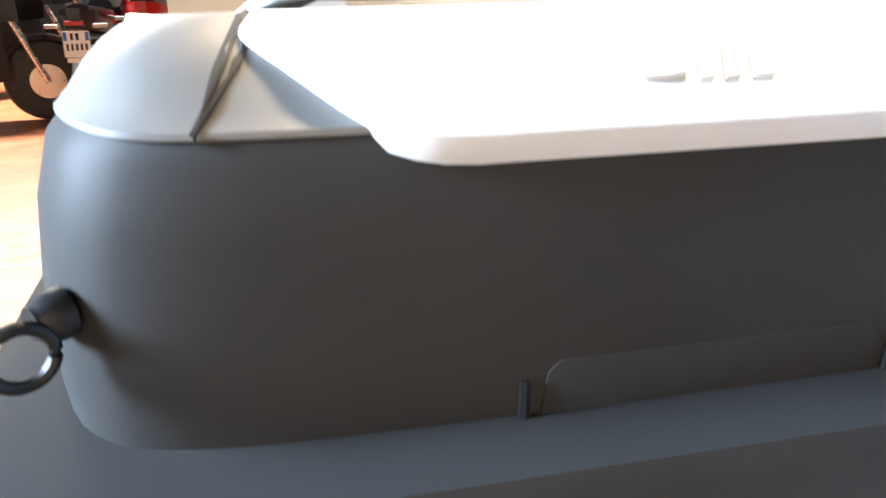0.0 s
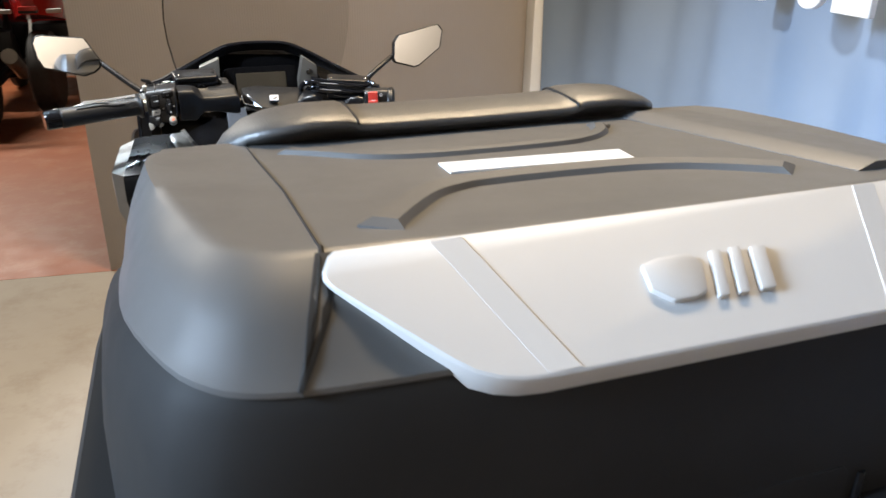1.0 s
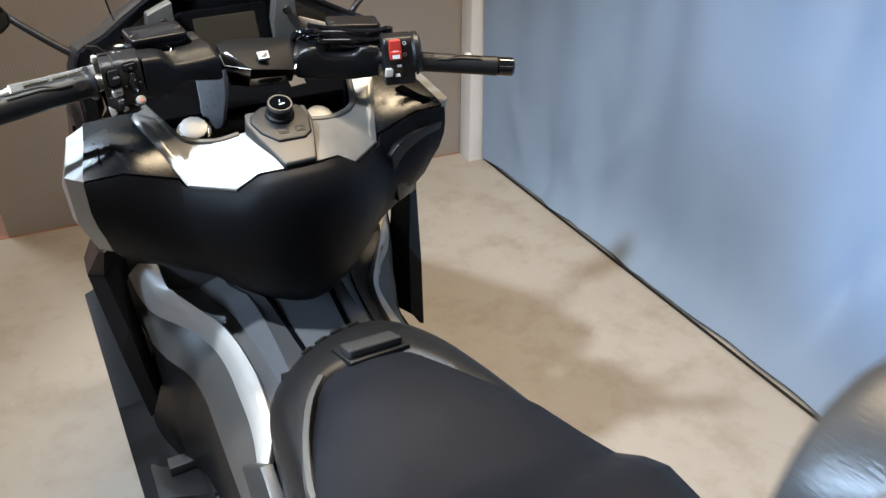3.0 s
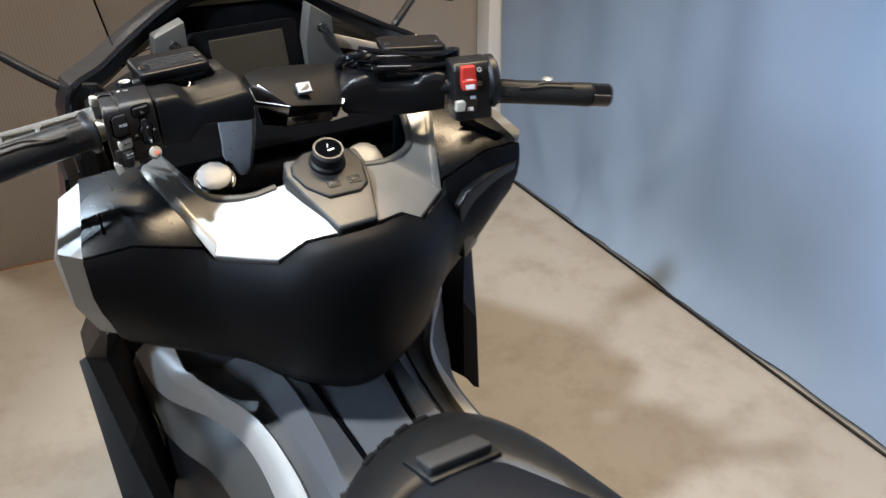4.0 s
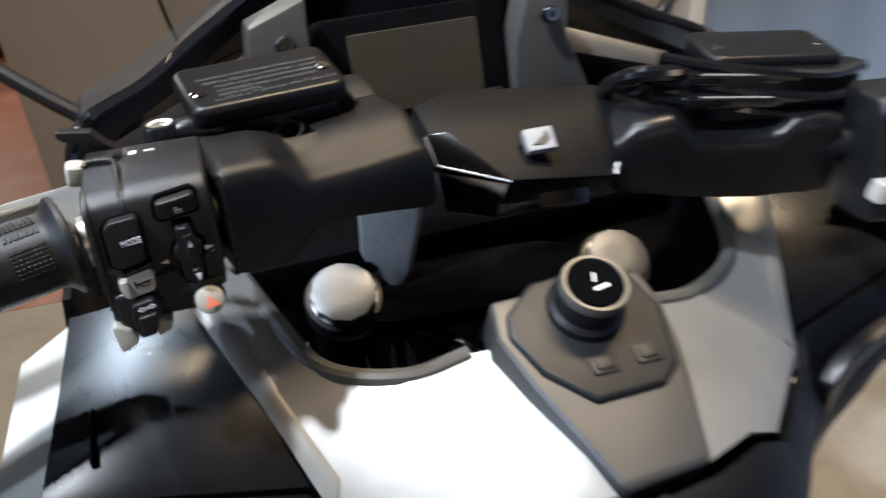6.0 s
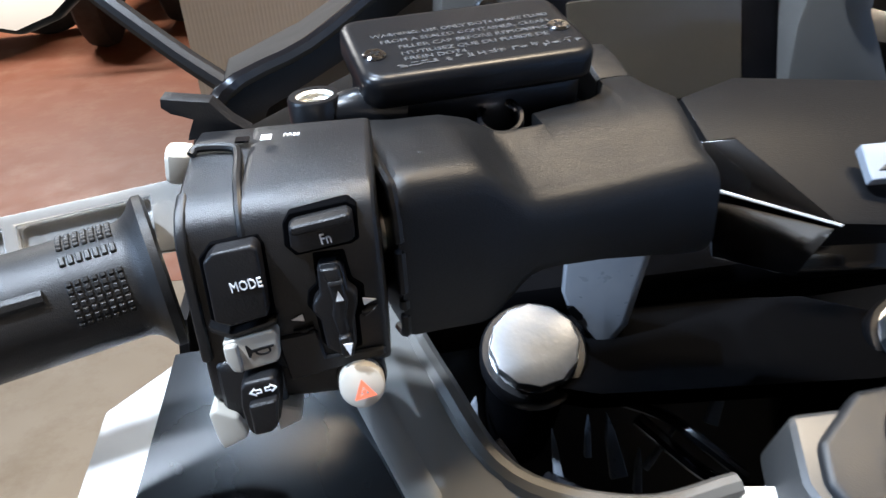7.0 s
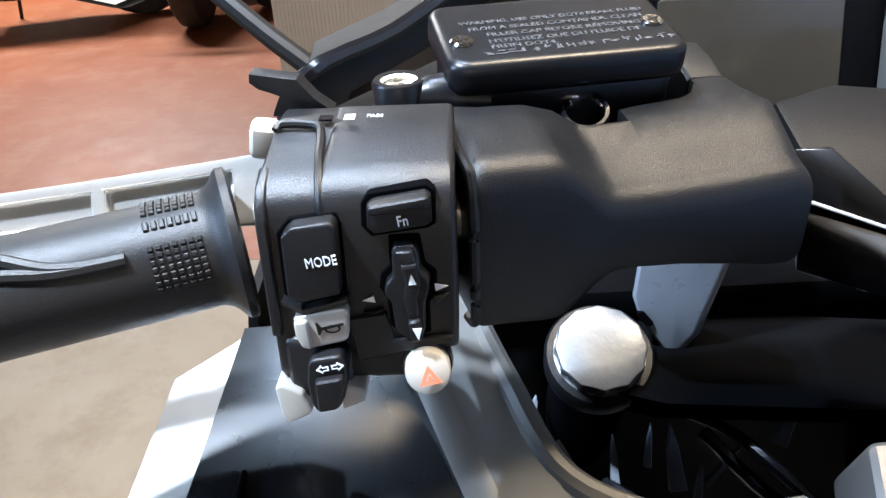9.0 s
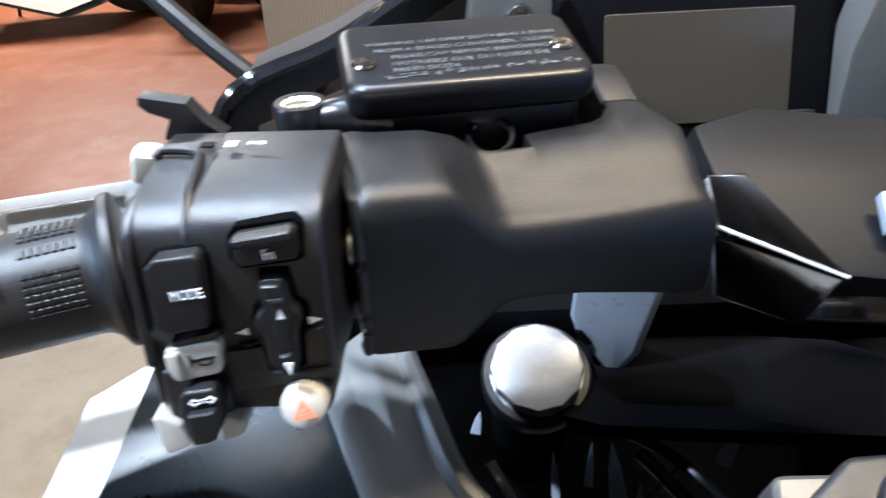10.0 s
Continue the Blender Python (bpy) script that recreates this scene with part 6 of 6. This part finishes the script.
part("dial_cap", turned(K0 + KA * 0.02, K0 + KA, [(0, 0.0162), (0.0075, 0.0162), (0.009, 0.0150)], 28), UNLIT, dial)
for u, v, w, h, a in ((0, 3, 1.0, 6, -20), (1.5, -4, 9, 2.0, 8)):
    part("mark", block(w / 1000, h / 1000, 0.0004, frame_of(K0 + KA * 0.0293, CN.col[0].to_3d(), CN.col[1].to_3d()) @ pose(u / 1000, v / 1000, 0, 0, 0, a)), WHITE, dial, smooth=0)
part("label_plate", block(0.03, 0.02, 0.001, BK @ pose(0.095, 0.165, 1.085, 40, 0, 10)), GREYP, scooter, "dark label inside the well")
for x0, y0, x1, y1 in ((-0.11, 0.09, -0.03, 0.075), (-0.05, 0.12, 0.02, 0.06), (-0.13, 0.12, -0.09, 0.07)):
    part("cable", tube(smooth_path(bk((x0, y0, 1.0), ((x0 + x1) / 2, (y0 + y1) / 2, 0.975), (x1, y1, 0.985))), 0.004, 8), GLOSS, scooter, "black control cable")


# ---- seat
SEAT_SECS = [(-0.250, 0.020, 0.035, 0.792, 0.05), (-0.262, 0.045, 0.060, 0.804, 0.06), (-0.285, 0.060, 0.080, 0.816, 0.08), (-0.33, 0.078, 0.112, 0.829, 0.10), (-0.41, 0.103, 0.158, 0.837, 0.12), (-0.47, 0.135, 0.176, 0.839, 0.12), (-0.52, 0.156, 0.186, 0.843, 0.12),
             (-0.60, 0.172, 0.192, 0.852, 0.12), (-0.655, 0.176, 0.192, 0.868, 0.13), (-0.70, 0.176, 0.188, 0.905, 0.15), (-0.74, 0.172, 0.182, 0.930, 0.16), (-0.86, 0.160, 0.17, 0.94, 0.16), (-1.02, 0.14, 0.15, 0.94, 0.15)]


def seat_profile(y, wt, wl, z, d):
    half = [(wl * 0.98, -d), (wl * 1.02, -d * 0.62), (wl, -d * 0.42), (wt + (wl - wt) * 0.62, -0.028), (wt + (wl - wt) * 0.18, -0.010), (wt * 0.88, -0.003), (wt * 0.6, 0.002), (wt * 0.3, 0.004)]
    return [(-x, y, z + b) for x, b in half] + [(0, y, z + 0.005)] + [(x, y, z + b) for x, b in reversed(half)]


st_ = part("seat", loft([bk(*seat_profile(*c)) for c in SEAT_SECS]), SEAT, scooter, "black vinyl stepped double seat", smooth=60)
part("seat_seam", tube(smooth_path(bk(*[(x, -0.628 - 0.9 * x * x - 0.06 * x, 0.8615 - 0.25 * x * x) for x in (-0.165, -0.1, 0, 0.1, 0.165)])), 0.0022, 6), BLACK, st_)
# the black bolster that arches round the cushion's nose, with its grey tab and slim silver trims
rim = [(-0.186, -0.600), (-0.180, -0.516), (-0.170, -0.418), (-0.159, -0.328), (-0.140, -0.269), (-0.107, -0.233), (-0.056, -0.195), (0.0, -0.172), (0.060, -0.172), (0.107, -0.205), (0.140, -0.262), (0.159, -0.328), (0.170, -0.418), (0.180, -0.516), (0.186, -0.600)]
hem = [(-0.176, -0.660), (-0.167, -0.588), (-0.154, -0.501), (-0.131, -0.417), (-0.105, -0.360), (-0.075, -0.325), (-0.042, -0.311), (-0.008, -0.310), (0.026, -0.314), (0.056, -0.326), (0.082, -0.360), (0.108, -0.417), (0.140, -0.501), (0.162, -0.588), (0.174, -0.660)]
rim, hem = smooth_path([(x, y, 0) for x, y in rim], 3), smooth_path([(x, y, 0) for x, y in hem], 3)
rows = [[(a.x + (b.x - a.x) * f, a.y + (b.y - a.y) * f, z) for a, b in zip(rim, hem)] for f, z in ((-0.02, 0.690), (-0.03, 0.750), (0.02, 0.774), (0.16, 0.798), (0.38, 0.816), (0.62, 0.825), (0.85, 0.8285), (1.0, 0.827), (1.06, 0.815))]
bolster = skin("seat_bolster", rows, RUBBER, "black moulded bolster round the seat nose", 0.004, 0, st_, 60)
for x, y, a in ((-0.062, -0.222, 32), (-0.034, -0.209, 25), (-0.004, -0.199, 18), (0.026, -0.196, 4)):
    part("rib", block(0.020, 0.009, 0.005, BK @ pose(x, y, 0.8035, -35, 0, a), 0.002), RUBBER, bolster)
part("tab_base", slab(bk((-0.040, -0.268, 0.832), (0.050, -0.274, 0.832), (0.068, -0.322, 0.836), (-0.028, -0.318, 0.836)), (0, 0, -0.012), 0.004, 2), RUBBER, st_)
part("seat_latch", slab(bk((-0.030, -0.281, 0.846), (0.050, -0.287, 0.846), (0.058, -0.316, 0.851), (-0.026, -0.311, 0.851)), (0, 0, -0.016), 0.005, 3), GREYP, st_, "grey glossy seat front tab")
line = smooth_path([(-x, y, 0.8305) for x, y in ((0.170, -0.520), (0.166, -0.489), (0.143, -0.416), (0.111, -0.350), (0.080, -0.312))], 4)
skin("seat_trim", [[(x, y, z - 0.006) for x, y, z in line], [(x + 0.003, y - 0.001, z) for x, y, z in line], [(x + 0.010, y - 0.005, z + 0.001) for x, y, z in line]], BRACKET, "slim silver seat edge trim", 0.003, 0, st_, 50)

# body below the seat, rack, wheels and stand
part("tail_body", loft([bk(*[(x * w, y, z) for x, z in ((-1, 0.45), (-1.08, 0.65), (-0.95, 0.80), (0.95, 0.80), (1.08, 0.65), (1, 0.45))]) for y, w in ((-0.25, 0.12), (-0.40, 0.17), (-0.70, 0.18), (-1.05, 0.14), (-1.25, 0.08))]), SATIN, scooter, "satin black tail fairing")
part("side_end", slab(bk((-0.205, -0.30, 0.70), (-0.185, -0.335, 0.72), (-0.190, -0.42, 0.70), (-0.205, -0.38, 0.60)), (0.02, 0, 0), 0.004), GREYP, scooter, "grey silver side trim end")
part("side_end", slab(bk((0.205, -0.30, 0.70), (0.185, -0.335, 0.72), (0.190, -0.42, 0.70), (0.205, -0.38, 0.60)), (-0.02, 0, 0), 0.004), GREYP, scooter, "grey silver side trim end")
part("luggage_rack", joined(*[tube(smooth_path(bk((s * 0.10, -1.0, 0.88), (s * 0.11, -1.1, 1.05), (s * 0.11, -1.2, 1.12), (s * 0.10, -1.33, 1.125))), 0.012, 10) for s in (-1, 1)], block(0.26, 0.22, 0.012, BK @ pose(0, -1.22, 1.133), 0.004)), SATIN, scooter, "black luggage rack")


def wheel(y, r, w, label):
    c = BK @ Vector((0, y, r))
    ax = BK.to_3x3() @ Vector((1, 0, 0))
    tyre = part("tyre", turned(c - ax * w, c + ax * w, [(0, r * 0.72), (0.01, r * 0.86), (w * 0.5, r * 0.97), (w, r), (w * 1.5, r * 0.97), (2 * w - 0.01, r * 0.86), (2 * w, r * 0.72)], 48), TYRE, scooter, label)
    part("rim", turned(c - ax * w * 0.8, c + ax * w, [(0, r * 0.74), (w * 1.6, r * 0.74)], 40), SATIN, tyre)


wheel(0.62, 0.30, 0.06, "black front tyre")
wheel(-0.95, 0.295, 0.08, "black rear tyre")
part("front_fairing", loft([bk(*[(x * w, y, z) for x, z in ((-1, 0.42), (-1.1, 0.7), (-0.95, 1.0), (0.95, 1.0), (1.1, 0.7), (1, 0.42))]) for y, w in ((0.20, 0.26), (0.34, 0.25), (0.55, 0.16), (0.72, 0.07))]), SATIN, scooter, "satin black front fairing")
for side in (-1, 1):
    skin("fairing_side", [[(side * x, y, z) for x, y, z in r] for r in ([(0.284, 0.165, 1.078), (0.278, 0.30, 1.068), (0.236, 0.46, 1.035)], [(0.294, 0.160, 1.000), (0.288, 0.30, 0.985), (0.240, 0.46, 0.955)], [(0.284, 0.170, 0.860), (0.276, 0.30, 0.840), (0.215, 0.46, 0.800)])], SATIN, "satin black upper fairing side", 0.005, 2, smooth=60)
part("engine_block", block(0.34, 0.75, 0.36, BK @ pose(0, -0.25, 0.32), 0.05), BLACK, scooter)
part("centre_stand", joined(*[tube(bk((s * 0.10, -0.40, 0.30), (s * 0.15, -0.42, 0.012)), 0.014, 10) for s in (-1, 1)]), BLACK, scooter, "black tubular centre stand")
